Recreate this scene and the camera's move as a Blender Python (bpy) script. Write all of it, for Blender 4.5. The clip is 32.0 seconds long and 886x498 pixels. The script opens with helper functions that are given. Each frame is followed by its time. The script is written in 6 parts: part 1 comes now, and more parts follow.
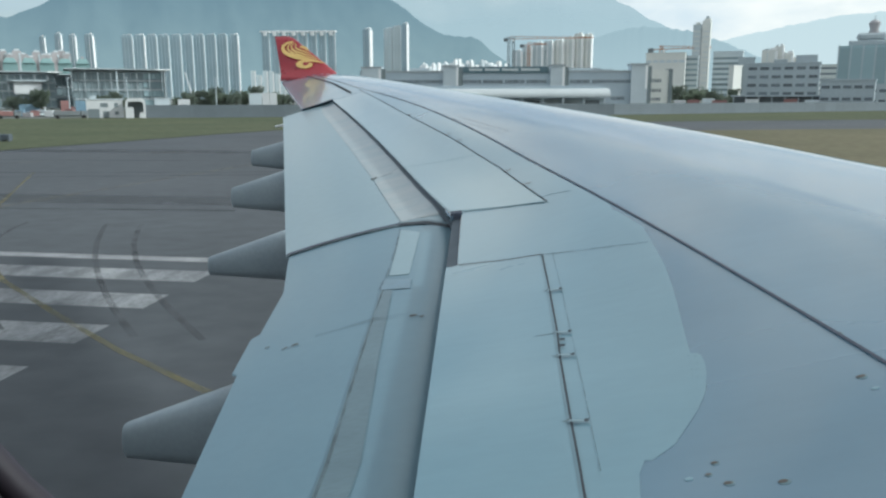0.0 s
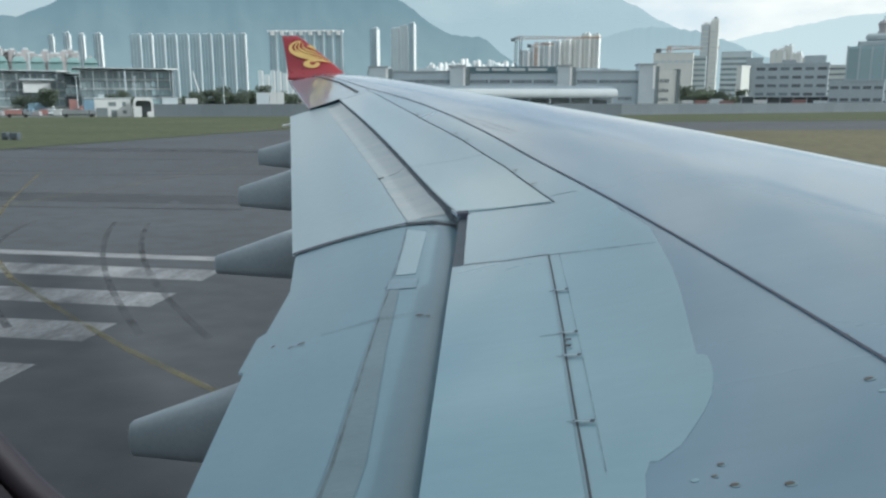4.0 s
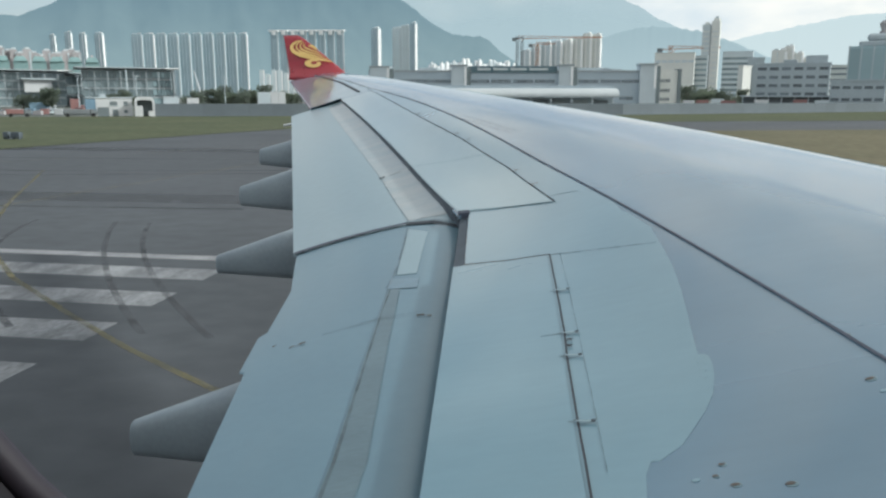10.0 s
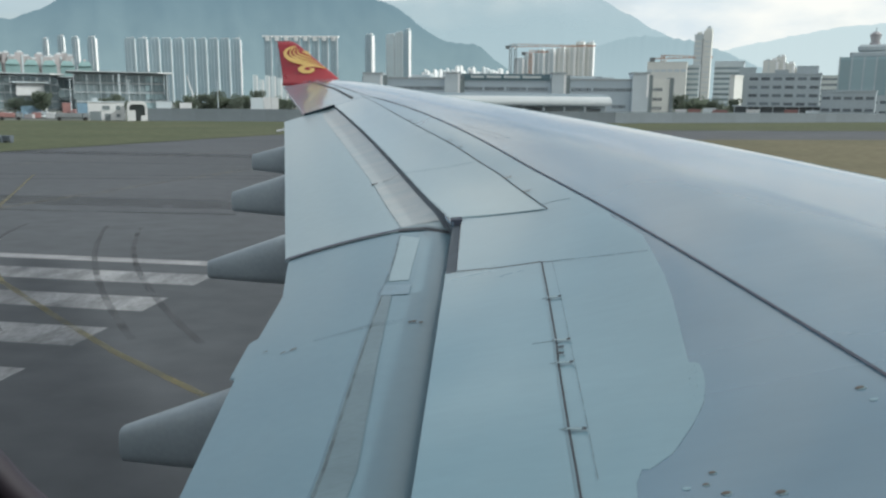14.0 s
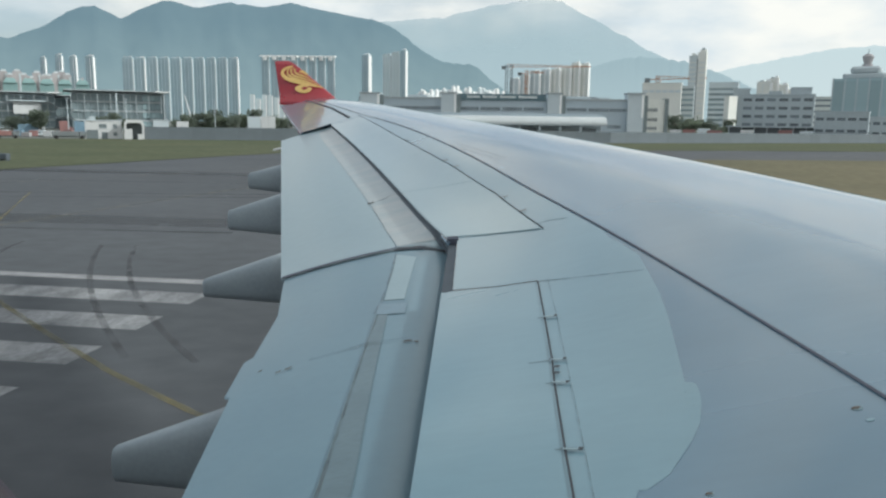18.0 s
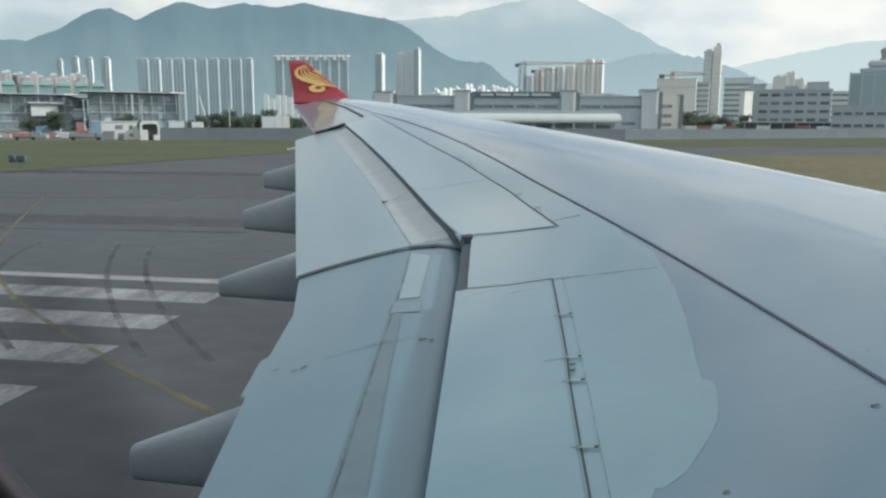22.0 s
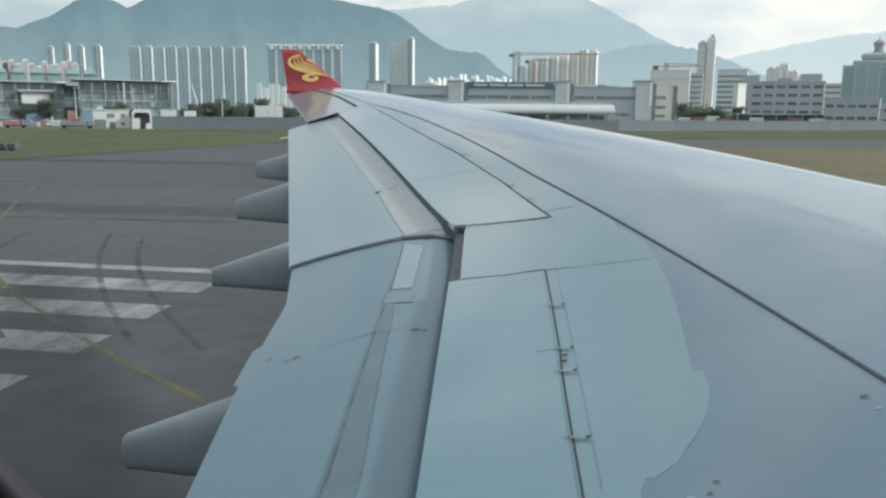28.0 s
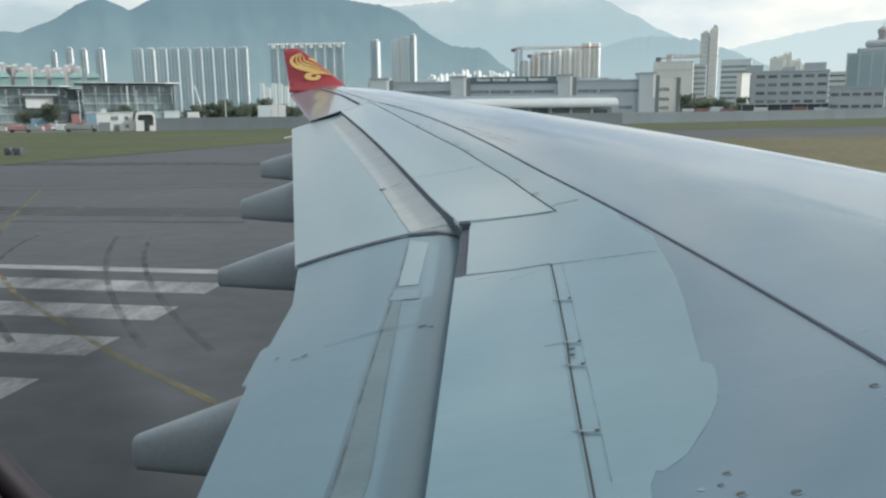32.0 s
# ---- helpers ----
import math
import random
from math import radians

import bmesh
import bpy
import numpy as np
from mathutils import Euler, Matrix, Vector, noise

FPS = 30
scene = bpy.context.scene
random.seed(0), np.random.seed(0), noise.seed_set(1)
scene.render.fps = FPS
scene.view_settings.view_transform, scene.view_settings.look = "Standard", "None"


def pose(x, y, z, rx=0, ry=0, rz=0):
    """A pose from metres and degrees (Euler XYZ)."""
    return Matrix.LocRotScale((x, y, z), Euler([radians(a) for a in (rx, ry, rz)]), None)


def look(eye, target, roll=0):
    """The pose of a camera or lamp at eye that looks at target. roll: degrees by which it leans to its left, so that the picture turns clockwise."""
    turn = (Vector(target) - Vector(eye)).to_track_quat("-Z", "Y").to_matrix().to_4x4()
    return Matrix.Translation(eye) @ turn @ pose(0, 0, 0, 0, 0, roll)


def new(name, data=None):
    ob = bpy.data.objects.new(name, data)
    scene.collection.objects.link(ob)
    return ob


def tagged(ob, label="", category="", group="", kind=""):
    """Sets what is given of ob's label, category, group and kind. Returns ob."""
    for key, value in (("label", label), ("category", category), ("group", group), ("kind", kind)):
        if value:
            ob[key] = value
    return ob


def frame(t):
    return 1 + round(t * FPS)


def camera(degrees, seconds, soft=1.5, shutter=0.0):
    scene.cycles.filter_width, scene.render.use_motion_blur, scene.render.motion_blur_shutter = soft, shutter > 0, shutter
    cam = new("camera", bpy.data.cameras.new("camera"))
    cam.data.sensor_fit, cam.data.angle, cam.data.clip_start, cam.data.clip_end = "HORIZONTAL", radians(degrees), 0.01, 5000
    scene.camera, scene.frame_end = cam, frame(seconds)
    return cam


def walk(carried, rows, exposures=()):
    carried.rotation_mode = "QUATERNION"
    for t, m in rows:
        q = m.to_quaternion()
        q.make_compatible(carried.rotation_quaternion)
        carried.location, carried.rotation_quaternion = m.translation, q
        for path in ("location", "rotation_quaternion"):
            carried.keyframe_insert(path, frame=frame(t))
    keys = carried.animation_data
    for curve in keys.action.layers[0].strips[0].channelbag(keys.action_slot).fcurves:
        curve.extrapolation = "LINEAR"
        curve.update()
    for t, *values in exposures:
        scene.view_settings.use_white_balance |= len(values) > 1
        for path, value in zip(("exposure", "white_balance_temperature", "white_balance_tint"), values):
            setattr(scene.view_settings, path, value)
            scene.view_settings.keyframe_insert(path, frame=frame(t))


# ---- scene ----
cam = camera(60.0, 32.0, soft=2.4)
# seconds, place, then the turn as pose() takes it; the seat is by a cabin window over the wing
CAMERA_ROWS = [
    (0, 0.0000, -0.0000, 5.7000, 78.777, 0.063, 8.442),
    (0.5, 0.0000, -0.0000, 5.7000, 78.767, 0.031, 8.520),
    (1, -0.0000, 0.0000, 5.7000, 78.768, 0.061, 8.616),
    (1.5, -0.0000, -0.0000, 5.7000, 78.758, 0.069, 8.725),
    (2, -0.0000, 0.0000, 5.7000, 78.746, 0.007, 8.736),
    (2.5, 0.0000, -0.0000, 5.7000, 78.752, 0.071, 8.755),
    (3, -0.0000, -0.0000, 5.7000, 78.718, -0.064, 8.819),
    (3.5, 0.0000, -0.0000, 5.7000, 78.724, -0.113, 8.913),
    (5.5, -0.0000, 0.0000, 5.7000, 78.887, 0.051, 9.047),
    (6, 0.0000, 0.0000, 5.7000, 78.869, 0.032, 9.005),
    (6.5, 0.0000, 0.0000, 5.7000, 78.816, -0.047, 8.955),
    (7, -0.0000, 0.0000, 5.7000, 78.762, -0.082, 8.914),
    (7.5, 0.0000, -0.0000, 5.7000, 78.731, -0.123, 8.893),
    (8, 0.0000, -0.0000, 5.7000, 78.715, -0.119, 8.871),
    (8.5, 0.0000, -0.0000, 5.7000, 78.723, -0.119, 8.900),
    (9, 0.0000, 0.0000, 5.7000, 78.723, -0.119, 8.957),
    (9.5, 0.0000, -0.0000, 5.7000, 78.729, -0.106, 9.015),
    (10, 0.0000, -0.0000, 5.7000, 78.737, -0.105, 9.037),
    (10.5, 0.0000, -0.0000, 5.7000, 78.716, -0.095, 8.993),
    (11, 0.0000, -0.0000, 5.7000, 78.773, -0.031, 8.914),
    (11.5, 0.0000, -0.0000, 5.7000, 78.822, -0.005, 8.853),
    (12, 0.0000, -0.0000, 5.7000, 78.835, -0.038, 8.878),
    (12.5, 0.0000, -0.0000, 5.7000, 78.904, -0.035, 8.915),
    (13, 0.0000, -0.0000, 5.7000, 79.002, -0.187, 8.899),
    (13.5, 0.0000, -0.0000, 5.7000, 79.094, -0.388, 8.766),
    (14, 0.0000, -0.0000, 5.7000, 79.244, -0.591, 8.543),
    (14.5, 0.0000, -0.0000, 5.7000, 79.436, -0.748, 8.334),
    (16.5, 0.0000, -0.0000, 5.7000, 79.997, -0.633, 8.350),
    (17, 0.0000, -0.0000, 5.7000, 80.130, -0.640, 8.307),
    (17.5, 0.0000, -0.0000, 5.7000, 80.335, -0.778, 8.326),
    (18, 0.0000, -0.0000, 5.7000, 80.666, -0.780, 8.273),
    (18.5, -0.0000, 0.0000, 5.7000, 81.083, -0.485, 8.295),
    (19, 0.0000, -0.0000, 5.7000, 81.483, -0.344, 8.385),
    (19.5, 0.0000, -0.0000, 5.7000, 81.634, -0.414, 8.639),
    (20, 0.0000, 0.0000, 5.7000, 81.557, -0.413, 8.759),
    (20.5, 0.0000, -0.0000, 5.7000, 81.342, -0.393, 8.936),
    (21, 0.0000, -0.0000, 5.7000, 81.087, -0.309, 9.009),
    (21.5, 0.0000, -0.0000, 5.7000, 80.831, -0.290, 9.141),
    (22, -0.0000, 0.0000, 5.7000, 80.531, -0.276, 9.270),
    (22.5, 0.0000, -0.0000, 5.7000, 80.265, -0.397, 9.319),
    (23, -0.0000, -0.0000, 5.7000, 80.094, -0.411, 9.275),
    (23.5, 0.0000, -0.0000, 5.7000, 79.998, -0.292, 9.186),
    (24, 0.0000, -0.0000, 5.7000, 79.956, -0.231, 9.112),
    (24.5, -0.0000, 0.0000, 5.7000, 79.985, -0.254, 9.124),
    (25, 0.0000, -0.0000, 5.6999, 80.068, -0.314, 9.097),
    (25.5, -0.0000, 0.0000, 5.7000, 79.988, -0.318, 9.122),
    (27.5, 0.0000, -0.0000, 5.7000, 79.857, -0.462, 8.866),
    (28, -0.0000, 0.0000, 5.7000, 79.822, -0.584, 8.803),
    (28.5, -0.0000, 0.0000, 5.7000, 79.692, -0.677, 8.824),
    (29, -0.0000, 0.0000, 5.7000, 79.554, -0.756, 8.872),
    (29.5, -0.0000, 0.0000, 5.7000, 79.439, -0.820, 8.911),
    (30, -0.0000, 0.0000, 5.7000, 79.363, -0.726, 8.996),
    (30.5, 0.0000, -0.0000, 5.7000, 79.354, -0.424, 9.017),
    (31, -0.0000, 0.0000, 5.7001, 79.334, -0.414, 9.053),
    (31.5, 0.0000, -0.0000, 5.7000, 79.420, -0.059, 9.021),
    (32, -0.0000, -0.0000, 5.7000, 79.547, 0.533, 9.021),
]
walk(cam, [(r[0], pose(*r[1:])) for r in CAMERA_ROWS], exposures=[(0.0, 0.03, 5670, 0.3), (3.5, 0.03, 5690, 0.8), (8.0, 0.04, 5890, 3.3), (14.0, 0.01, 5940, 3.3), (21.0, -0.03, 5970, 3.3), (26.0, 0.0, 5990, 3.3), (32.0, 0.06, 6020, 3.3)])

# ---- world and sun ----
SUN_AZ, SUN_EL = 87.0, 31.0
world = bpy.data.worlds.new("sky")
scene.world = world
world.use_nodes = True
wn, wl = world.node_tree.nodes, world.node_tree.links
wn.clear()
w_out = wn.new("ShaderNodeOutputWorld")
w_bg = wn.new("ShaderNodeBackground")
w_sky = wn.new("ShaderNodeTexSky")
w_sky.sky_type, w_sky.sun_disc = "NISHITA", False
w_sky.sun_elevation, w_sky.sun_rotation = radians(SUN_EL), radians(SUN_AZ)
w_sky.air_density, w_sky.dust_density, w_sky.ozone_density = 1.0, 2.5, 1.0
w_tc = wn.new("ShaderNodeTexCoord")
w_map = wn.new("ShaderNodeMapping")
w_map.inputs["Scale"].default_value = (1.0, 1.0, 2.6)
w_map.inputs["Location"].default_value = (0.35, 0.1, 0.2)
w_noise = wn.new("ShaderNodeTexNoise")
w_noise.inputs["Scale"].default_value, w_noise.inputs["Detail"].default_value = 3.2, 9.0
w_noise.inputs["Roughness"].default_value = 0.55
w_ramp = wn.new("ShaderNodeValToRGB")
w_ramp.color_ramp.elements[0].position, w_ramp.color_ramp.elements[0].color = 0.42, (0.33, 0.33, 0.33, 1)
w_ramp.color_ramp.elements[1].position, w_ramp.color_ramp.elements[1].color = 0.63, (0.95, 0.95, 0.95, 1)
w_mix = wn.new("ShaderNodeMix")
w_mix.data_type = "RGBA"
# grey cloud bases and warm sunlit tops
w_puff = wn.new("ShaderNodeTexNoise")
w_puff.inputs["Scale"].default_value, w_puff.inputs["Detail"].default_value = 5.5, 7.0
w_tone = wn.new("ShaderNodeValToRGB")
w_tone.color_ramp.elements[0].position, w_tone.color_ramp.elements[0].color = 0.38, (6.3, 6.45, 6.5, 1)
w_tone.color_ramp.elements[1].position, w_tone.color_ramp.elements[1].color = 0.60, (8.7, 8.0, 7.2, 1)
wl.new(w_tc.outputs["Generated"], w_map.inputs["Vector"])
wl.new(w_map.outputs["Vector"], w_noise.inputs["Vector"])
wl.new(w_map.outputs["Vector"], w_puff.inputs["Vector"])
wl.new(w_puff.outputs["Fac"], w_tone.inputs["Fac"])
wl.new(w_tone.outputs["Color"], w_mix.inputs["B"])
w_lean = wn.new("ShaderNodeVectorMath")
w_lean.operation = "DOT_PRODUCT"
w_lean.inputs[1].default_value = (0.20, 0.0, 0.13)
w_sum = wn.new("ShaderNodeMath")
w_sum.operation = "ADD"
wl.new(w_tc.outputs["Generated"], w_lean.inputs[0])
wl.new(w_lean.outputs["Value"], w_sum.inputs[0])
w_sep = wn.new("ShaderNodeSeparateXYZ")
w_low = wn.new("ShaderNodeMapRange")
w_low.inputs["From Max"].default_value, w_low.inputs["To Min"].default_value, w_low.inputs["To Max"].default_value = 0.46, 0.105, 0.0
w_add = wn.new("ShaderNodeMath")
w_add.operation = "ADD"
wl.new(w_tc.outputs["Generated"], w_sep.inputs["Vector"])
wl.new(w_sep.outputs["Z"], w_low.inputs["Value"])
wl.new(w_noise.outputs["Fac"], w_add.inputs[0])
wl.new(w_low.outputs["Result"], w_add.inputs[1])
wl.new(w_add.outputs["Value"], w_sum.inputs[1])
wl.new(w_sum.outputs["Value"], w_ramp.inputs["Fac"])
wl.new(w_ramp.outputs["Color"], w_mix.inputs["Factor"])
wl.new(w_sky.outputs["Color"], w_mix.inputs["A"])
wl.new(w_mix.outputs["Result"], w_bg.inputs["Color"])
w_bg.inputs["Strength"].default_value = 0.126
wl.new(w_bg.outputs["Background"], w_out.inputs["Surface"])

sun = new("sun", bpy.data.lights.new("sun", "SUN"))
sun.data.energy, sun.data.angle, sun.data.color = 2.9, radians(5.0), (1.0, 0.95, 0.87)
_a, _e = radians(SUN_AZ), radians(SUN_EL)
sun.matrix_world = look(Vector((math.sin(_a) * math.cos(_e), math.cos(_a) * math.cos(_e), math.sin(_e))) * 300, (0, 0, 0))


# ---- materials ----
def mat(name, a, b=None, rough=0.6, metal=0.0, scale=2.0, stretch=(1, 1, 1), bump=0.0, fine=0.0, coat=0.0, spec=0.5, glow=0.0, island=0.0):
    """Two colours blended by broad noise, fine grain on top, a little relief."""
    m = bpy.data.materials.new(name)
    m.use_nodes = True
    n, l = m.node_tree.nodes, m.node_tree.links
    bsdf = n["Principled BSDF"]
    b = b or tuple(c * 0.82 for c in a)
    tc = n.new("ShaderNodeTexCoord")
    mp = n.new("ShaderNodeMapping")
    mp.inputs["Scale"].default_value = stretch
    l.new(tc.outputs["Object"], mp.inputs["Vector"])
    n1 = n.new("ShaderNodeTexNoise")
    n1.inputs["Scale"].default_value, n1.inputs["Detail"].default_value = scale, 6.0
    n2 = n.new("ShaderNodeTexNoise")
    n2.inputs["Scale"].default_value, n2.inputs["Detail"].default_value = scale * 14.0, 4.0
    l.new(mp.outputs["Vector"], n1.inputs["Vector"])
    l.new(mp.outputs["Vector"], n2.inputs["Vector"])
    ramp = n.new("ShaderNodeValToRGB")
    ramp.color_ramp.elements[0].position, ramp.color_ramp.elements[0].color = 0.33, (*b, 1)
    ramp.color_ramp.elements[1].position, ramp.color_ramp.elements[1].color = 0.67, (*a, 1)
    l.new(n1.outputs["Fac"], ramp.inputs["Fac"])
    last = ramp.outputs["Color"]
    if fine:
        r2 = n.new("ShaderNodeMapRange")
        r2.inputs["From Min"].default_value, r2.inputs["From Max"].default_value = 0.3, 0.7
        r2.inputs["To Min"].default_value, r2.inputs["To Max"].default_value = 1.0 - fine, 1.0 + fine * 0.5
        l.new(n2.outputs["Fac"], r2.inputs["Value"])
        mx = n.new("ShaderNodeMix")
        mx.data_type, mx.blend_type = "RGBA", "MULTIPLY"
        mx.inputs["Factor"].default_value = 1.0
        l.new(last, mx.inputs["A"])
        l.new(r2.outputs["Result"], mx.inputs["B"])
        last = mx.outputs["Result"]
    if island:
        oi = n.new("ShaderNodeObjectInfo")
        r3 = n.new("ShaderNodeMapRange")
        r3.inputs["To Min"].default_value, r3.inputs["To Max"].default_value = 1.0 - island, 1.0 + island * 0.5
        l.new(oi.outputs["Random"], r3.inputs["Value"])
        m3 = n.new("ShaderNodeMix")
        m3.data_type, m3.blend_type = "RGBA", "MULTIPLY"
        m3.inputs["Factor"].default_value = 1.0
        l.new(last, m3.inputs["A"])
        l.new(r3.outputs["Result"], m3.inputs["B"])
        last = m3.outputs["Result"]
    l.new(last, bsdf.inputs["Base Color"])
    rr = n.new("ShaderNodeMapRange")
    rr.inputs["To Min"].default_value, rr.inputs["To Max"].default_value = max(rough - 0.06, 0.02), min(rough + 0.08, 1.0)
    l.new(n1.outputs["Fac"], rr.inputs["Value"])
    l.new(rr.outputs["Result"], bsdf.inputs["Roughness"])
    bsdf.inputs["Metallic"].default_value = metal
    bsdf.inputs["Coat Weight"].default_value, bsdf.inputs["Coat Roughness"].default_value = coat, 0.08
    bsdf.inputs["Specular IOR Level"].default_value = spec
    if bump:
        bp = n.new("ShaderNodeBump")
        bp.inputs["Strength"].default_value, bp.inputs["Distance"].default_value = bump, 0.02
        l.new(n2.outputs["Fac"], bp.inputs["Height"])
        l.new(bp.outputs["Normal"], bsdf.inputs["Normal"])
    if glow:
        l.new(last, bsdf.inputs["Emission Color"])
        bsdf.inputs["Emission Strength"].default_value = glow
    return m


def worn(m, low, high, scale, stretch=(1, 1, 1)):
    """Thin paint, rubber or grime through which the surface below shows in patches."""
    n, l = m.node_tree.nodes, m.node_tree.links
    tc, mp, nz, rng, clear, mix = (n.new(k) for k in ("ShaderNodeTexCoord", "ShaderNodeMapping", "ShaderNodeTexNoise", "ShaderNodeMapRange", "ShaderNodeBsdfTransparent", "ShaderNodeMixShader"))
    mp.inputs["Scale"].default_value = stretch
    nz.inputs["Scale"].default_value, nz.inputs["Detail"].default_value = scale, 7.0
    rng.inputs["From Min"].default_value, rng.inputs["From Max"].default_value = 0.34, 0.66
    rng.inputs["To Min"].default_value, rng.inputs["To Max"].default_value = low, high
    l.new(tc.outputs["Object"], mp.inputs["Vector"])
    l.new(mp.outputs["Vector"], nz.inputs["Vector"])
    l.new(nz.outputs["Fac"], rng.inputs["Value"])
    l.new(rng.outputs["Result"], mix.inputs["Fac"])
    l.new(clear.outputs["BSDF"], mix.inputs[1])
    l.new(n["Principled BSDF"].outputs["BSDF"], mix.inputs[2])
    l.new(mix.outputs["Shader"], n["Material Output"].inputs["Surface"])
    return m


from mathutils import geometry

FLOW = (0.5, 2.2, 1.0)
M_SKIN = mat("grey_wing_paint", (0.112, 0.190, 0.254), (0.098, 0.170, 0.229), 0.24, scale=0.5, stretch=FLOW, fine=0.02, coat=1.0)
M_PALE = mat("pale_wing_paint", (0.176, 0.281, 0.331), (0.158, 0.258, 0.306), 0.29, scale=0.7, stretch=FLOW, fine=0.03, coat=0.8)
M_FLAP = mat("flap_paint", (0.153, 0.238, 0.284), (0.136, 0.216, 0.262), 0.38, scale=0.8, stretch=(0.8, 1.2, 1.0), fine=0.03, coat=0.28)
# outer copies: the reflected sky's brightness is put into a lighter base colour
M_FLAP_OUT = mat("outer_flap_paint_skylit", (0.262, 0.345, 0.372), (0.235, 0.317, 0.348), 0.34, scale=0.6, stretch=(0.8, 1.2, 1.0), fine=0.04, coat=0.3)
M_PALE_OUT = mat("outer_spoiler_paint_skylit", (0.248, 0.348, 0.380), (0.234, 0.332, 0.366), 0.30, scale=0.7, stretch=FLOW, fine=0.03, coat=0.8)
M_DIRTY = mat("grimy_flap_paint", (0.146, 0.206, 0.230), (0.116, 0.166, 0.188), 0.34, scale=2.2, stretch=FLOW, fine=0.12, coat=0.2)
M_SOOT = mat("dark_grime", (0.112, 0.140, 0.152), (0.135, 0.172, 0.188), 0.45, scale=4, stretch=FLOW, fine=0.2, coat=0.1)
worn(M_SOOT, 0.05, 0.6, 5.0)
M_SMEAR = worn(mat("thin_grey_smear", (0.112, 0.140, 0.152), rough=0.45, scale=4), 0.0, 0.2, 3.0, FLOW)
M_FAIRING = mat("grey_fairing_paint", (0.262, 0.302, 0.325), (0.225, 0.262, 0.285), 0.40, scale=1.5, fine=0.08, coat=0.2)
M_SEAM = mat("dark_sealant", (0.045, 0.05, 0.06), rough=0.7, scale=6)
M_SEAL = mat("grey_rubber_seal", (0.072, 0.080, 0.108), rough=0.8, scale=6)
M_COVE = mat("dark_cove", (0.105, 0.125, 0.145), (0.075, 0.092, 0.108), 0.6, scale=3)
M_COVE_SHADE = mat("cove_shade_grey", (0.17, 0.19, 0.205), (0.13, 0.15, 0.165), 0.5, scale=3)
M_BEIGE = mat("beige_grimy_paint", (0.395, 0.412, 0.402), (0.29, 0.345, 0.36), 0.36, scale=1.8, stretch=FLOW, fine=0.10, coat=0.35)
M_FAINT = mat("faint_panel_joint", (0.150, 0.232, 0.262), (0.122, 0.188, 0.214), 0.30, scale=4, coat=0.4)
M_DOTTED = worn(mat("faint_sealant_line", (0.112, 0.165, 0.19), rough=0.5, scale=4), 0.0, 0.8, 14.0)
M_BRACKET = mat("worn_bracket_metal", (0.20, 0.18, 0.16), (0.10, 0.09, 0.085), 0.5, metal=0.4, scale=9)
M_RUST = mat("brown_grease_mark", (0.125, 0.104, 0.088), (0.08, 0.07, 0.062), 0.7, scale=25)
M_DECAL = mat("faded_blue_decal", (0.205, 0.285, 0.345), (0.185, 0.255, 0.30), 0.4, scale=9, fine=0.15)
M_WHITE_PATCH = mat("repaired_white_patch", (0.285, 0.37, 0.40), (0.25, 0.335, 0.365), 0.3, scale=2, fine=0.05)
M_TEXT = mat("faded_stencil_paint", (0.150, 0.202, 0.235), (0.135, 0.182, 0.21), 0.24, scale=4, coat=1.0)
M_RED = mat("red_fin_paint", (0.30, 0.017, 0.028), (0.26, 0.014, 0.024), 0.28, scale=1.5, coat=0.3)
M_YELLOW = mat("yellow_fin_paint", (0.68, 0.46, 0.155), (0.62, 0.41, 0.13), 0.3, scale=2, coat=0.2)
M_BODY = mat("white_fuselage_paint", (0.74, 0.75, 0.76), rough=0.25, scale=0.4, coat=0.3)
M_CABIN = mat("dark_window_surround", (0.014, 0.011, 0.017), rough=0.7, scale=5)
M_RIM = mat("grey_window_seal", (0.030, 0.024, 0.034), rough=0.6, scale=8)
M_TYRE = mat("tyre_rubber", (0.02, 0.02, 0.022), rough=0.8, scale=8)
M_STEEL = mat("painted_steel", (0.5, 0.51, 0.52), rough=0.4, metal=0.3, scale=4)

M_ASPHALT = mat("asphalt", (0.093, 0.099, 0.108), (0.069, 0.074, 0.081), 0.85, scale=0.06, stretch=(1, 1.25, 1), bump=0.2, fine=0.16, spec=0.3)
M_RUBBER = mat("rubber_streaked_asphalt", (0.080, 0.085, 0.093), (0.064, 0.069, 0.076), 0.85, scale=0.05, stretch=(1, 4, 1), fine=0.15, spec=0.3)
M_PATCHED = mat("repaired_asphalt", (0.104, 0.110, 0.119), (0.082, 0.087, 0.096), 0.85, scale=0.05, fine=0.12, spec=0.3)
M_WHITE_LINE = mat("white_marking_paint", (0.36, 0.36, 0.365), (0.27, 0.27, 0.278), 0.7, scale=0.8, fine=0.2)
M_YELLOW_LINE = mat("yellow_marking_paint", (0.22, 0.19, 0.09), (0.17, 0.15, 0.08), 0.7, scale=0.9, fine=0.2)
M_SCUFFED = mat("scuffed_marking_paint", (0.34, 0.345, 0.35), (0.215, 0.22, 0.232), 0.75, scale=0.55, stretch=(1.6, 0.5, 1), fine=0.3)
M_PALE_YELLOW = mat("faded_yellow_paint", (0.24, 0.215, 0.15), (0.16, 0.15, 0.12), 0.75, scale=0.7, fine=0.25)
M_SKID = mat("black_rubber_on_paint", (0.085, 0.087, 0.094), (0.125, 0.128, 0.136), 0.85, scale=0.9, fine=0.25, spec=0.3)
worn(M_SKID, 0.1, 0.6, 0.9)
worn(M_WHITE_LINE, 0.7, 1.0, 1.2)
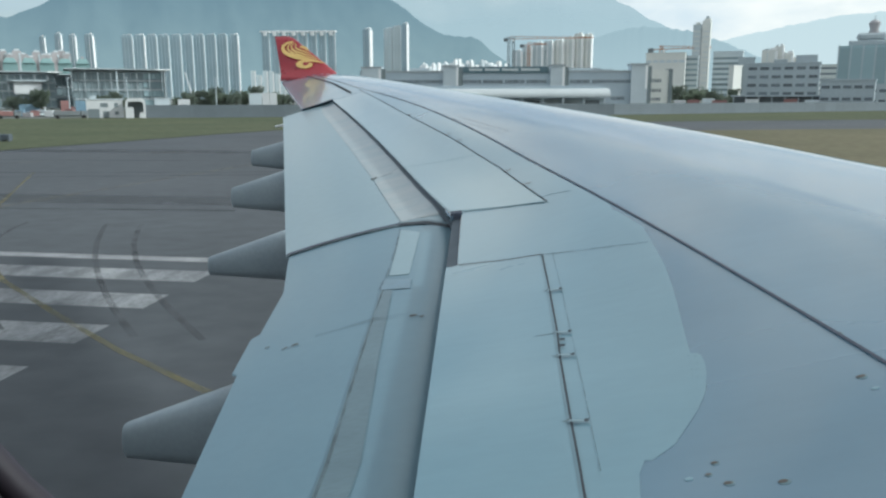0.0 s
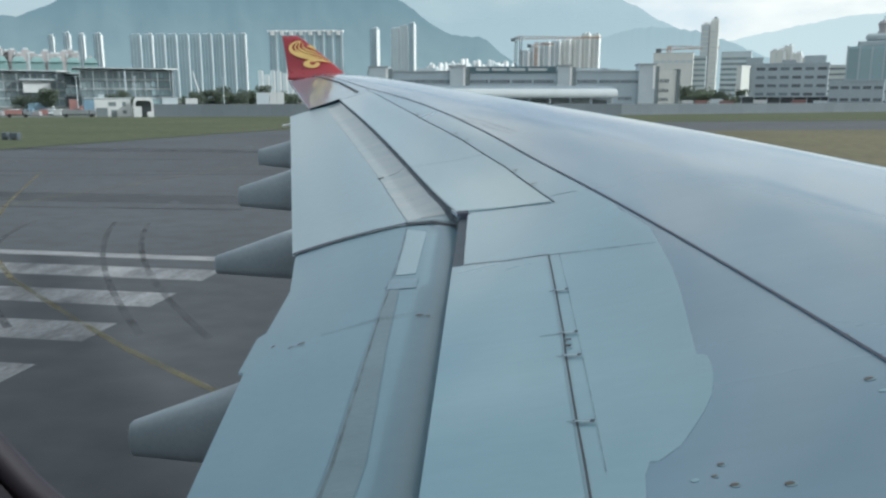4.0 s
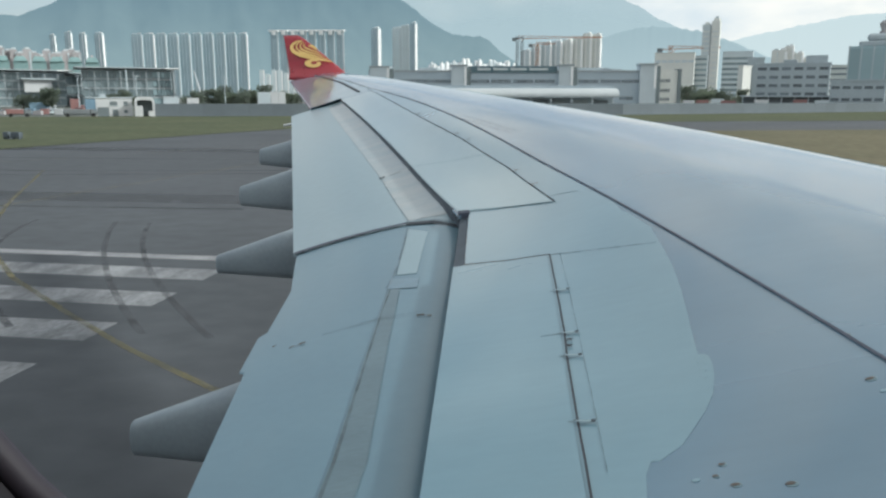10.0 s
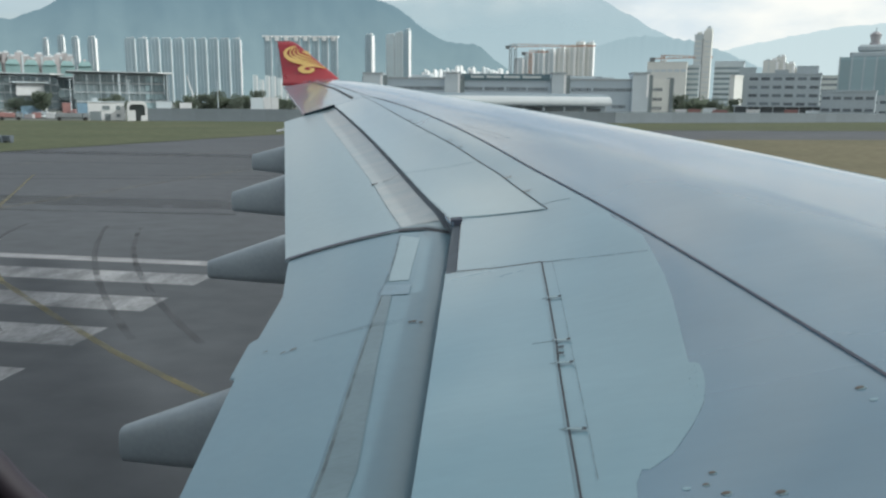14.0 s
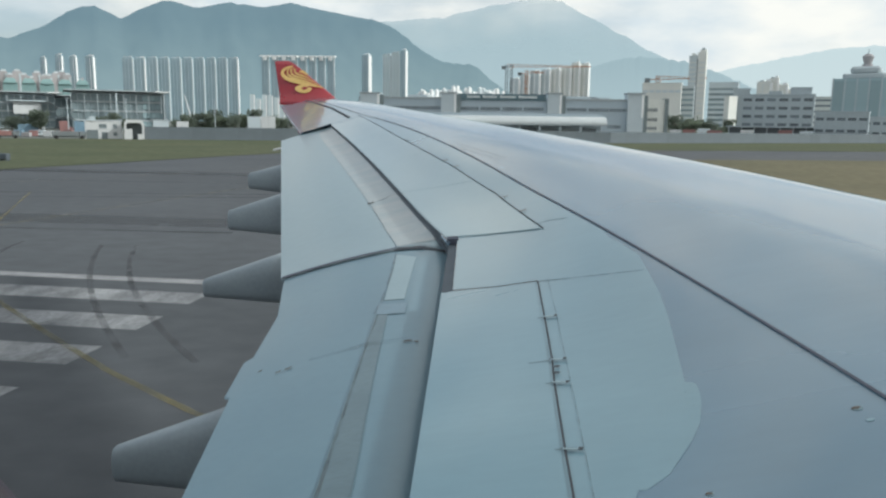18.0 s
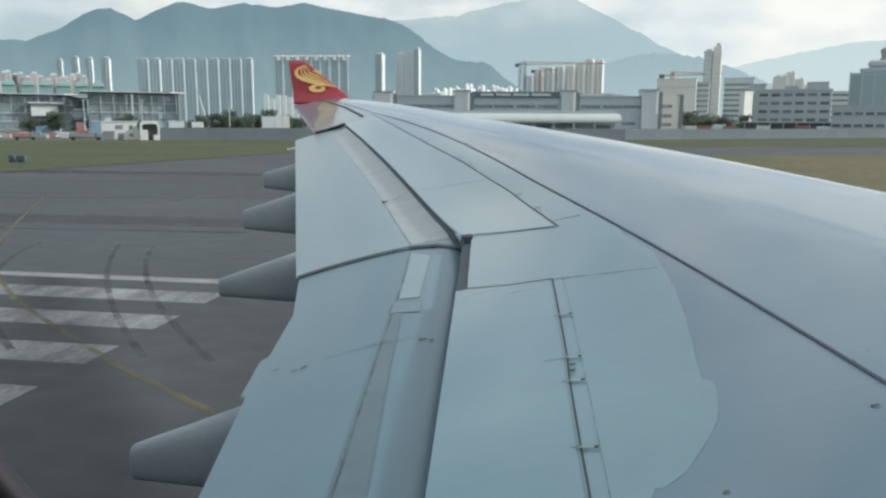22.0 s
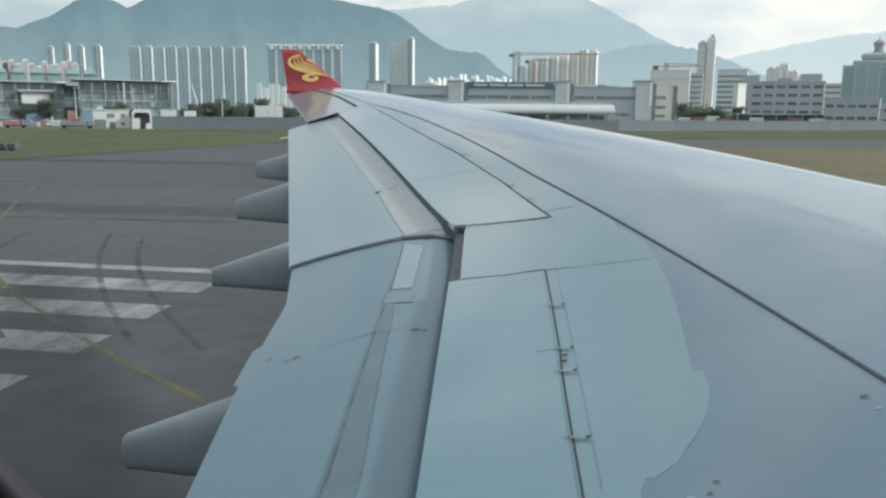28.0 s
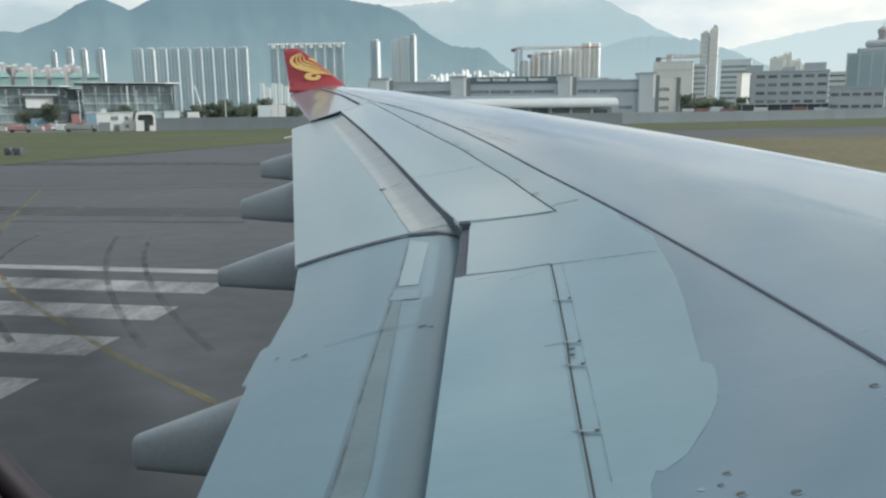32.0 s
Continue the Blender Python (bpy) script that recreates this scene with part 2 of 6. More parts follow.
worn(M_YELLOW_LINE, 0.25, 0.75, 0.7)
worn(M_PALE_YELLOW, 0.3, 0.8, 0.5)
worn(M_SCUFFED, 0.6, 1.0, 0.8, (1.5, 0.45, 1))
worn(M_RUBBER, 0.2, 0.8, 0.15)
worn(M_PATCHED, 0.2, 0.8, 0.08)
M_GRASS = mat("mown_grass", (0.114, 0.120, 0.072), (0.084, 0.098, 0.058), 0.95, scale=0.05, bump=0.6, fine=0.25, spec=0.1)
M_DRY = mat("dry_grass", (0.172, 0.152, 0.100), (0.135, 0.126, 0.080), 0.95, scale=0.06, bump=0.6, fine=0.25, spec=0.1)
M_EARTH = mat("far_ground", (0.15, 0.155, 0.14), (0.10, 0.115, 0.10), 0.95, scale=0.01, fine=0.2)
M_WALL = mat("grey_barrier_paint", (0.195, 0.225, 0.247), (0.172, 0.20, 0.221), 0.85, scale=0.3, fine=0.06, island=0.08)
M_LEAF = mat("tree_leaves", (0.145, 0.165, 0.142), (0.105, 0.122, 0.108), 0.8, scale=0.35, fine=0.25, spec=0.2)
_n, _l = M_LEAF.node_tree.nodes, M_LEAF.node_tree.links
_tr, _mx = _n.new("ShaderNodeBsdfTranslucent"), _n.new("ShaderNodeMixShader")
_tr.inputs["Color"].default_value = (0.26, 0.31, 0.22, 1)
_mx.inputs["Fac"].default_value = 0.5
_l.new(_n["Principled BSDF"].outputs["BSDF"], _mx.inputs[1])
_l.new(_tr.outputs["BSDF"], _mx.inputs[2])
_l.new(_mx.outputs["Shader"], _n["Material Output"].inputs["Surface"])
M_BARK = mat("tree_bark", (0.11, 0.085, 0.06), rough=0.9, scale=3)

M_WALL_WHITE = mat("white_plaster", (0.68, 0.69, 0.69), (0.60, 0.61, 0.615), 0.7, scale=0.2, fine=0.05)
M_WALL_GREY = mat("grey_blue_cladding", (0.46, 0.53, 0.58), (0.42, 0.49, 0.54), 0.55, scale=0.08, fine=0.05)
M_PILASTER = mat("pale_cladding", (0.60, 0.66, 0.69), (0.55, 0.61, 0.64), 0.55, scale=0.1, fine=0.04)
M_SIGN = mat("dark_teal_sign", (0.12, 0.19, 0.22), rough=0.4, scale=0.2)
M_LETTER = mat("pale_sign_letters", (0.62, 0.66, 0.66), rough=0.5, scale=1)
M_WINDOW = mat("dark_window_glass", (0.20, 0.232, 0.255), rough=0.2, scale=0.5, island=0.4)
M_DARKCLAD = mat("dark_grey_cladding", (0.20, 0.235, 0.245), (0.17, 0.20, 0.21), 0.6, scale=0.2, fine=0.06)
M_ROOF = mat("white_canopy_sheet", (0.52, 0.55, 0.55), (0.46, 0.49, 0.49), 0.45, scale=0.15, fine=0.05)
M_GLASS = mat("blue_green_curtain_glass", (0.27, 0.33, 0.35), (0.22, 0.28, 0.30), 0.25, scale=0.1, island=0.25)
M_GREENGLASS = mat("green_tower_glass", (0.36, 0.47, 0.50), (0.31, 0.42, 0.45), 0.2, scale=0.06, island=0.25)
M_MULLION = mat("grey_metal_frame", (0.40, 0.44, 0.46), rough=0.5, scale=1)
M_CONC = mat("grey_concrete", (0.50, 0.55, 0.57), (0.43, 0.48, 0.50), 0.8, scale=0.06, fine=0.06)
M_CONC_DARK = mat("weathered_dark_concrete", (0.45, 0.50, 0.525), (0.39, 0.44, 0.465), 0.8, scale=0.06, fine=0.08)
M_CREAM = mat("cream_facade", (0.78, 0.78, 0.73), (0.71, 0.71, 0.67), 0.75, scale=0.05, fine=0.05)
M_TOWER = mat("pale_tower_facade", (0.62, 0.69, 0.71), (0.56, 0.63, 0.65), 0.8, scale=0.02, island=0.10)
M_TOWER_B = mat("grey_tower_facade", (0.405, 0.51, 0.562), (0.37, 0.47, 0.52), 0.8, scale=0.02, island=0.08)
# the edge whites also serve as painted sunlight on tower corners and sides
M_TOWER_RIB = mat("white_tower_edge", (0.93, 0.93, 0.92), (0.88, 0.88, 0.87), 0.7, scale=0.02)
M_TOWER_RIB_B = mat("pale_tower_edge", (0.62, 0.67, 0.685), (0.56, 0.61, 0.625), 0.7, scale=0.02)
M_NET = mat("green_scaffold_net", (0.25, 0.375, 0.37), (0.215, 0.33, 0.33), 0.85, scale=0.05, fine=0.1)
M_PINK = mat("pinkish_housing", (0.45, 0.42, 0.415), (0.385, 0.37, 0.38), 0.8, scale=0.03, island=0.2)
M_ORANGE = mat("orange_crane_paint", (0.55, 0.27, 0.14), rough=0.6, scale=0.3)
M_DARKSTEEL = mat("dark_crane_steel", (0.20, 0.22, 0.23), rough=0.6, scale=0.4)
M_BLUE = mat("blue_vehicle_paint", (0.20, 0.31, 0.40), rough=0.4, scale=0.5)
M_REDV = mat("red_vehicle_paint", (0.30, 0.16, 0.15), rough=0.5, scale=0.5)
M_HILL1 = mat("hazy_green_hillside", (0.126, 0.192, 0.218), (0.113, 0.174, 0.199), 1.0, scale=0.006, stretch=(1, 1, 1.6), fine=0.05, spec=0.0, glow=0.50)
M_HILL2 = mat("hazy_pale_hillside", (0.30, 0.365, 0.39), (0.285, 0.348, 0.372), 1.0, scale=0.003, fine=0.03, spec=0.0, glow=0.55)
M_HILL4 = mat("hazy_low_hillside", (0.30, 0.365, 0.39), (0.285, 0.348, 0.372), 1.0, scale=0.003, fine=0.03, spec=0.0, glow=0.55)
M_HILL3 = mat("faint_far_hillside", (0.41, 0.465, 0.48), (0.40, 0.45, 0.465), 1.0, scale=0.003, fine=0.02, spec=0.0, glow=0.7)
# far hills are a plain glowing backdrop: haze painted in, paler towards the foot
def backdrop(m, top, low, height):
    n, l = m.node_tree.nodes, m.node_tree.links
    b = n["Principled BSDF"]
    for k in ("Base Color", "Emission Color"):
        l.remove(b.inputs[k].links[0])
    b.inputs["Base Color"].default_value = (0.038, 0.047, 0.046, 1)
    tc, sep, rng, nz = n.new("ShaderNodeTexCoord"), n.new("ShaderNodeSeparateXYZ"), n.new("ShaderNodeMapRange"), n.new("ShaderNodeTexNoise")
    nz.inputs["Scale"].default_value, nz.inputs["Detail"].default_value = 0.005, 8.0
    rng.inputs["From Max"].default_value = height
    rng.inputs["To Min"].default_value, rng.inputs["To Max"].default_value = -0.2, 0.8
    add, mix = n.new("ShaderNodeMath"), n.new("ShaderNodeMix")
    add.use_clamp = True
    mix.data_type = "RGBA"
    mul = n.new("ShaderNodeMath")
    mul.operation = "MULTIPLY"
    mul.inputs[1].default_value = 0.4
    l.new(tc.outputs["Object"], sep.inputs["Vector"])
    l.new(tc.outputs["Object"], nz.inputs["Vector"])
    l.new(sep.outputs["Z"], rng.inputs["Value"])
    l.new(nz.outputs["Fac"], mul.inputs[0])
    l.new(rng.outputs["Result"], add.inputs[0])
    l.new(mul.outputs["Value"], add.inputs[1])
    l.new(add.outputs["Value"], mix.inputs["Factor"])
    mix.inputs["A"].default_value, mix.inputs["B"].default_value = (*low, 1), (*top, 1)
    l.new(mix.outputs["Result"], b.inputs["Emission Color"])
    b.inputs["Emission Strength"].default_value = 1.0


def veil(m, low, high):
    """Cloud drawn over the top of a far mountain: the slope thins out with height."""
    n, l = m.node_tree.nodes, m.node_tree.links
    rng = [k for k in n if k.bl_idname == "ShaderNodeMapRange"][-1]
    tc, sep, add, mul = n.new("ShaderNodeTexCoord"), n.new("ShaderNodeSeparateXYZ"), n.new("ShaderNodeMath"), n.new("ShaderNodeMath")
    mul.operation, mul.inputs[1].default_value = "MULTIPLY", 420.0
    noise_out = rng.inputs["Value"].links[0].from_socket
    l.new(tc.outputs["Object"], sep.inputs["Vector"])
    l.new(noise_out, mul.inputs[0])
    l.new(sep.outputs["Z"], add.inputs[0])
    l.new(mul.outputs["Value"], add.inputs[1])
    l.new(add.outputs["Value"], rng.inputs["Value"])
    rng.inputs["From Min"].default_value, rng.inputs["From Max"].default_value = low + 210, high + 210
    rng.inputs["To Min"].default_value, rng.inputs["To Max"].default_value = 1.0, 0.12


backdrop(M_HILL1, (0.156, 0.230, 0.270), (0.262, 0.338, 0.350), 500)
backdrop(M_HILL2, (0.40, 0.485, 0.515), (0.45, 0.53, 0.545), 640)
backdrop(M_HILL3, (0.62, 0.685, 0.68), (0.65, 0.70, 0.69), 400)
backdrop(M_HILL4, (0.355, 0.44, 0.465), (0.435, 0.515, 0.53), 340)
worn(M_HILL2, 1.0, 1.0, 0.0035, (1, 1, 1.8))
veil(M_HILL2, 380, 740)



# ---- building blocks ----
def mesh_from(bm, name, smooth=False):
    me = bpy.data.meshes.new(name)
    bm.to_mesh(me)
    bm.free()
    if smooth:
        me.polygons.foreach_set("use_smooth", [True] * len(me.polygons))
    return me


def part(name, bm, material, parent=None, label="", smooth=False):
    """One mesh object under a thing or a part."""
    me = bm if isinstance(bm, bpy.types.Mesh) else mesh_from(bm, name, smooth)
    if material and not me.materials:
        me.materials.append(material)
    ob = new(name, me)
    ob.parent = parent
    if label:
        tagged(ob, label)
    return ob


def thing(name, label, category, at=(0, 0, 0), turn=0.0, group="", kind=""):
    ob = new(name)
    ob.matrix_basis = pose(*at, 0, 0, turn)
    return tagged(ob, label, category, group, kind)


def box(bm, x0, x1, y0, y1, z0, z1, bevel=0.0):
    r = bmesh.ops.create_cube(bm, size=1.0, matrix=Matrix.Translation(((x0 + x1) / 2, (y0 + y1) / 2, (z0 + z1) / 2)) @ Matrix.Diagonal((x1 - x0, y1 - y0, z1 - z0, 1)))
    if bevel:
        edges = list({e for v in r["verts"] for e in v.link_edges})
        bmesh.ops.bevel(bm, geom=edges, offset=bevel, segments=1, affect="EDGES")
    return bm


def abox(*a, bevel=0.0):
    return box(bmesh.new(), *a, bevel=bevel)


def grid_faces(bm, rows, closed=False):
    """Quads between rows of points."""
    vs = [[bm.verts.new(p) for p in row] for row in rows]
    n = len(vs[0])
    for i in range(len(vs) - 1):
        for j in range(n if closed else n - 1):
            k = (j + 1) % n
            bm.faces.new((vs[i][j], vs[i][k], vs[i + 1][k], vs[i + 1][j]))
    return vs


def tube(bm, p, q, r, n=8, r2=None):
    p, q = Vector(p), Vector(q)
    d = (q - p).normalized()
    u = d.orthogonal().normalized()
    w = d.cross(u)
    rr = r if r2 is None else r2
    ring = lambda c, s: [c + (u * math.cos(2 * math.pi * i / n) + w * math.sin(2 * math.pi * i / n)) * s for i in range(n)]
    vs = grid_faces(bm, [ring(p, r), ring(q, rr)], True)
    bm.faces.new(list(reversed(vs[0])))
    bm.faces.new(vs[1])
    return bm


def polar(bearing, reach, z=0.0):
    """A place by its bearing off the beam of the aircraft and its distance from the seat."""
    b = radians(bearing)
    return Vector((math.sin(b) * reach, math.cos(b) * reach, z))


# ---- the wing's shape: x towards the nose, y out along the wing ----
PROFILE_U = [0, .01, .03, .07, .14, .25, .4, .55, .7, .85, 1.0]
PROFILE_G = [-.35, .0, .25, .55, .82, 1., .92, .55, 0, -.45, -.85]


def tangent(k):
    U, G = PROFILE_U, PROFILE_G
    if k == 0:
        return (G[1] - G[0]) / (U[1] - U[0])
    if k == len(U) - 1:
        return (G[-1] - G[-2]) / (U[-1] - U[-2])
    a, b = (G[k] - G[k - 1]) / (U[k] - U[k - 1]), (G[k + 1] - G[k]) / (U[k + 1] - U[k])
    return 0 if a * b <= 0 else 2 * a * b / (a + b)


TANGENTS = [tangent(k) for k in range(len(PROFILE_U))]


def camber(u):
    U, G, T = PROFILE_U, PROFILE_G, TANGENTS
    if u >= 1:
        return G[-1] - 2.7 * (u - 1)
    i = max(0, sum(1 for v in U[1:-1] if u >= v))
    h = U[i + 1] - U[i]
    t = (u - U[i]) / h
    return (2 * t**3 - 3 * t * t + 1) * G[i] + (t**3 - 2 * t * t + t) * h * T[i] + (3 * t * t - 2 * t**3) * G[i + 1] + (t**3 - t * t) * h * T[i + 1]


def x_lead(y):
    return 8.55 - 0.62 * y


def x_trail(y):
    return -1.3 - 0.15 * y - 0.1275 * (y - 9 + math.sqrt((y - 9) ** 2 + 0.5))


def wing_z(x, y):
    """Upper surface of the wing, flaps in."""
    c = x_lead(y) - x_trail(y)
    u = max((x_lead(y) - x) / c, 0.0)
    return 3.80 + 0.1 * y + (0.62 * (1 - (y / 27.5) ** 3) - (0.045 * math.sin(math.pi * (y - 8) / 16) ** 2 if 8 < y < 24 else 0.0)) * camber(u)


def x_step(y):
    """Rear edge of the spoilers, where the flap comes out."""
    if y < 8:
        return -0.646 - 0.095 * (y - 3.48) if y < 6.4 else -0.923 - 0.104 * (y - 6.4)
    return -1.09 - 0.418 * (y - 8) + (0.075 * math.sin(math.pi * (y - 8) / 10.5) if 8 < y < 18.5 else 0.0)


def flap_z(x, y):
    d = x_step(y) - x
    return wing_z(x_step(y), y) - 0.10 - 0.20 * d - 0.05 * d * d - (0.095 - 0.13 * min(1.0, max(0.0, (y - 7.9) / 0.8))) * max(0.0, 1 - d / 0.32) ** 2


def x_body(y):
    """Rear edge of the fixed wing body."""
    if y <= 6.40:
        return x_step(y)
    if y <= 7.95:
        return -0.829 - 0.101 * (y - 6.40)
    if y <= 18.55:
        return x_step(y)
    return -6.27 - 0.44 * (y - 18.55)


def true_normals(ob, zf):
    """Shade a laid part by the smooth surface that it follows."""
    normals = []
    for v in ob.data.vertices:
        x, y, z = v.co
        if z < zf(x, y) - 0.045:
            normals.append((0.0, 0.0, -1.0))
            continue
        e = 0.004
        gx = (zf(x + e, y) - zf(x - e, y)) / (2 * e)
        gy = (zf(x, y + e) - zf(x, y - e)) / (2 * e)
        gx, gy = max(-3.0, min(3.0, gx)), max(-3.0, min(3.0, gy))
        normals.append(Vector((-gx, -gy, 1)).normalized())
    ob.data.polygons.foreach_set("use_smooth", [True] * len(ob.data.polygons))
    ob.data.normals_split_custom_set_from_vertices(normals)
    return ob


def inside(p, poly):
    c = False
    for i in range(len(poly)):
        (x0, y0), (x1, y1) = poly[i - 1], poly[i]
        if (y0 > p[1]) != (y1 > p[1]) and p[0] < (x1 - x0) * (p[1] - y0) / (y1 - y0) + x0:
            c = not c
    return c


def densify(poly, step):
    out = []
    for i in range(len(poly)):
        a, b = Vector(poly[i - 1]), Vector(poly[i])
        n = max(1, int((b - a).length / step))
        out += [a.lerp(b, k / n) for k in range(n)]
    return out


def sheet(poly, zf, lift=0.004, thick=0.006, dx=0.2, dy=0.35):
    """A thin plate with that outline, laid on the surface zf."""
    from_edge = densify(poly, min(dx, dy))
    n = len(from_edge)
    xs, ys = [p[0] for p in poly], [p[1] for p in poly]
    pts = list(from_edge)
    gy = min(ys) + dy / 2
    k = 0
    while gy < max(ys):
        gx = min(xs) + dx * (0.5 + 0.25 * (k % 2))
        while gx < max(xs):
            if inside((gx, gy), poly) and min((Vector((gx, gy)) - e).length_squared for e in from_edge) > (0.4 * min(dx, dy)) ** 2:
                pts.append(Vector((gx, gy)))
            gx += dx
        gy += dy
        k += 1
    v, _, f, _, _, _ = geometry.delaunay_2d_cdt(pts, [(i, (i + 1) % n) for i in range(n)], [], 1, 1e-5)
    bm = bmesh.new()
    top = [bm.verts.new((p[0], p[1], zf(p[0], p[1]) + lift)) for p in v]
    for face in f:
        fa = bm.faces.new([top[i] for i in face])
        fa.normal_update()
        if fa.normal.z < 0:
            fa.normal_flip()
        fa.smooth = True
    turn = sum(from_edge[i - 1][0] * from_edge[i][1] - from_edge[i][0] * from_edge[i - 1][1] for i in range(n))
    a = [bm.verts.new((p[0], p[1], zf(p[0], p[1]) + lift)) for p in from_edge]
    b = [bm.verts.new((p[0], p[1], zf(p[0], p[1]) + lift - thick)) for p in from_edge]
    for i in range(n):
        k = (i + 1) % n
        bm.faces.new((a[i], b[i], b[k], a[k]) if turn > 0 else (a[i], a[k], b[k], b[i]))
    return bm


def ribbon(line, width, zf, lift=0.008, step=0.25):
    """A narrow strip along a line on the surface zf; width may be a pair, start and end."""
    w0, w1 = width if isinstance(width, tuple) else (width, width)
    pts = []
    for i in range(len(line) - 1):
        a, b = Vector(line[i]), Vector(line[i + 1])
        n = max(1, int((b - a).length / step))
        pts += [a.lerp(b, k / n) for k in range(n)]
    pts.append(Vector(line[-1]))
    bm = bmesh.new()
    rows = []
    for i, p in enumerate(pts):
        d = (pts[min(i + 1, len(pts) - 1)] - pts[max(i - 1, 0)]).normalized()
        s = Vector((-d.y, d.x)) * (w0 + (w1 - w0) * i / max(1, len(pts) - 1)) / 2
        l, r = p + s, p - s
        rows.append([(l.x, l.y, zf(*l) + lift - 0.002), (l.x, l.y, zf(*l) + lift), (r.x, r.y, zf(*r) + lift), (r.x, r.y, zf(*r) + lift - 0.002)])
    grid_faces(bm, rows)
    bmesh.ops.recalc_face_normals(bm, faces=bm.faces)
    if sum(f.normal.z * f.calc_area() for f in bm.faces) < 0:
        bmesh.ops.reverse_faces(bm, faces=bm.faces)
    return bm


# ---- the large structure: ground, runway, grass ----
def flat(name, poly, z, material, label, category="ground"):
    bm = bmesh.new()
    bm.faces.new([bm.verts.new((x, y, z)) for x, y in poly])
    bmesh.ops.triangulate(bm, faces=bm.faces)
    for f in bm.faces:
        f.normal_update()
        if f.normal.z < 0:
            f.normal_flip()
    return tagged(part(name, bm, material), label, category, kind="structure")


def arc(cx, cy, r, a0, a1, n=14, ry=None):
    return [(cx + r * math.cos(radians(a0 + (a1 - a0) * i / n)), cy + (ry or r) * math.sin(radians(a0 + (a1 - a0) * i / n))) for i in range(n + 1)]


flat("ground", [(-4900, -4900), (4900, -4900), (4900, 4900), (-4900, 4900)], -0.06, M_EARTH, "flat reclaimed ground reaching to the horizon")
flat("runway", [(-900, -60), (900, -60), (900, 330), (-900, 60), (-900, 40)], -0.02, M_ASPHALT, "worn dark grey asphalt of the runway and taxiways", "runway")
GRASS_EDGE = [(-900, 30), (-75, 66), (-60.5, 75), (-57.5, 88), (-55, 101), (-52.6, 114), (-48, 131), (-42, 146), (-32, 159), (-18, 169), (0, 177), (12.8, 182), (79, 208), (900, 530)]
flat("grass_verge", GRASS_EDGE + [(900, 640), (125, 331), (17.5, 252), (-78, 215), (-150, 188), (-900, -40)][:4] + [(-149, 189), (-900, 80)], 0.02, M_GRASS, "strip of short green grass beside the taxiway", "grass")
ISLAND = [(40, 38)] + arc(6, 62, 24, 270, 175, 10) + [(-17, 78), (-12, 100), (0, 121), (19, 136), (57, 149), (900, 480), (900, 38)]
flat("grass_island", ISLAND, 0.02, M_DRY, "dry brownish grass island between runway and taxiway", "grass")


def stripe(name, pts, width, z, material, label):
    bm = bmesh.new()
    rows = []
    for i, p in enumerate(pts):
        a, b = Vector(pts[max(i - 1, 0)]), Vector(pts[min(i + 1, len(pts) - 1)])
        d = (b - a).normalized()
        s = Vector((-d.y, d.x)) * width / 2
        rows.append([(p[0] - s.x, p[1] - s.y, z), (p[0] + s.x, p[1] + s.y, z)])
    grid_faces(bm, rows)
    bmesh.ops.recalc_face_normals(bm, faces=bm.faces)
    for f in bm.faces:
        if f.normal.z < 0:
            f.normal_flip()
    return tagged(part(name, bm, material), label, "marking", kind="structure")


stripe("runway_edge_line", [(-400, 25.3), (-100, 25.3), (0, 25.3), (400, 25.3)], 0.70, -0.0155, M_WHITE_LINE, "worn white runway edge line painted on asphalt")
stripe("taxi_lead_line", [(-40, 54), (-30, 37.5), (-24.5, 29.2), (-20.6, 24.7), (-17.3, 21.4), (-12.9, 17.9), (-9.9, 15.6), (-6.9, 13.6), (0, 10.2), (10, 7.0), (30, 3.5), (60, 2.0)], 0.18, -0.0125, M_YELLOW_LINE, "faded yellow taxi lead-in line curving onto the runway")
stripe("taxi_centre_line", [(-40, 12), (-32.5, 25), (-29.5, 35), (-28.6, 43), (-27.6, 51), (-26.4, 61), (-23, 76), (-15, 98), (-2, 124), (14, 146), (60, 170), (300, 272)], 0.26, -0.0145, M_PALE_YELLOW, "thin pale yellow taxiway centre line on grey pavement")
stripe("taxi_side_line", [(-75, 36), (-58, 50), (-49, 60), (-43, 70), (-38, 82), (-33, 98), (-25, 118)], 0.22, -0.0145, M_PALE_YELLOW, "thin pale yellow taxiway side line on grey pavement")
# repaired strips and old rubber streaks
streaks = random.Random(31)
for k in range(5):
    y, x = 31 + 11 * k + streaks.uniform(-1.5, 1.5), streaks.uniform(-95, -35)
    pts = [(x + 9 * i, y + 0.9 * i + 0.12 * i * i * (k % 3) + 0.9 * math.sin(0.35 * i + k)) for i in range(9)]
    stripe("tyre_mark", pts, streaks.uniform(0.25, 0.8), -0.0185 + 0.0002 * k, M_RUBBER, "dark rubber streak left by tyres on asphalt")
for k in range(2):
    y = 36 + 37 * k
    stripe("repaired_strip", [(-180 + 40 * i, y + 0.6 * k + 1.1 * i) for i in range(8)], 3.6 + k, -0.0195, M_PATCHED, "paler resurfaced strip of asphalt")
# threshold bars: white stripes side by side that all end on one line
BAR_END = -11.2
for k in range(7):
    y = 22.85 - 3.1 * k
    stripe("threshold_bar", [(BAR_END - 30, y), (BAR_END, y)], 1.5, -0.0165, M_SCUFFED, "scuffed white runway threshold bar crossed by tyre marks")
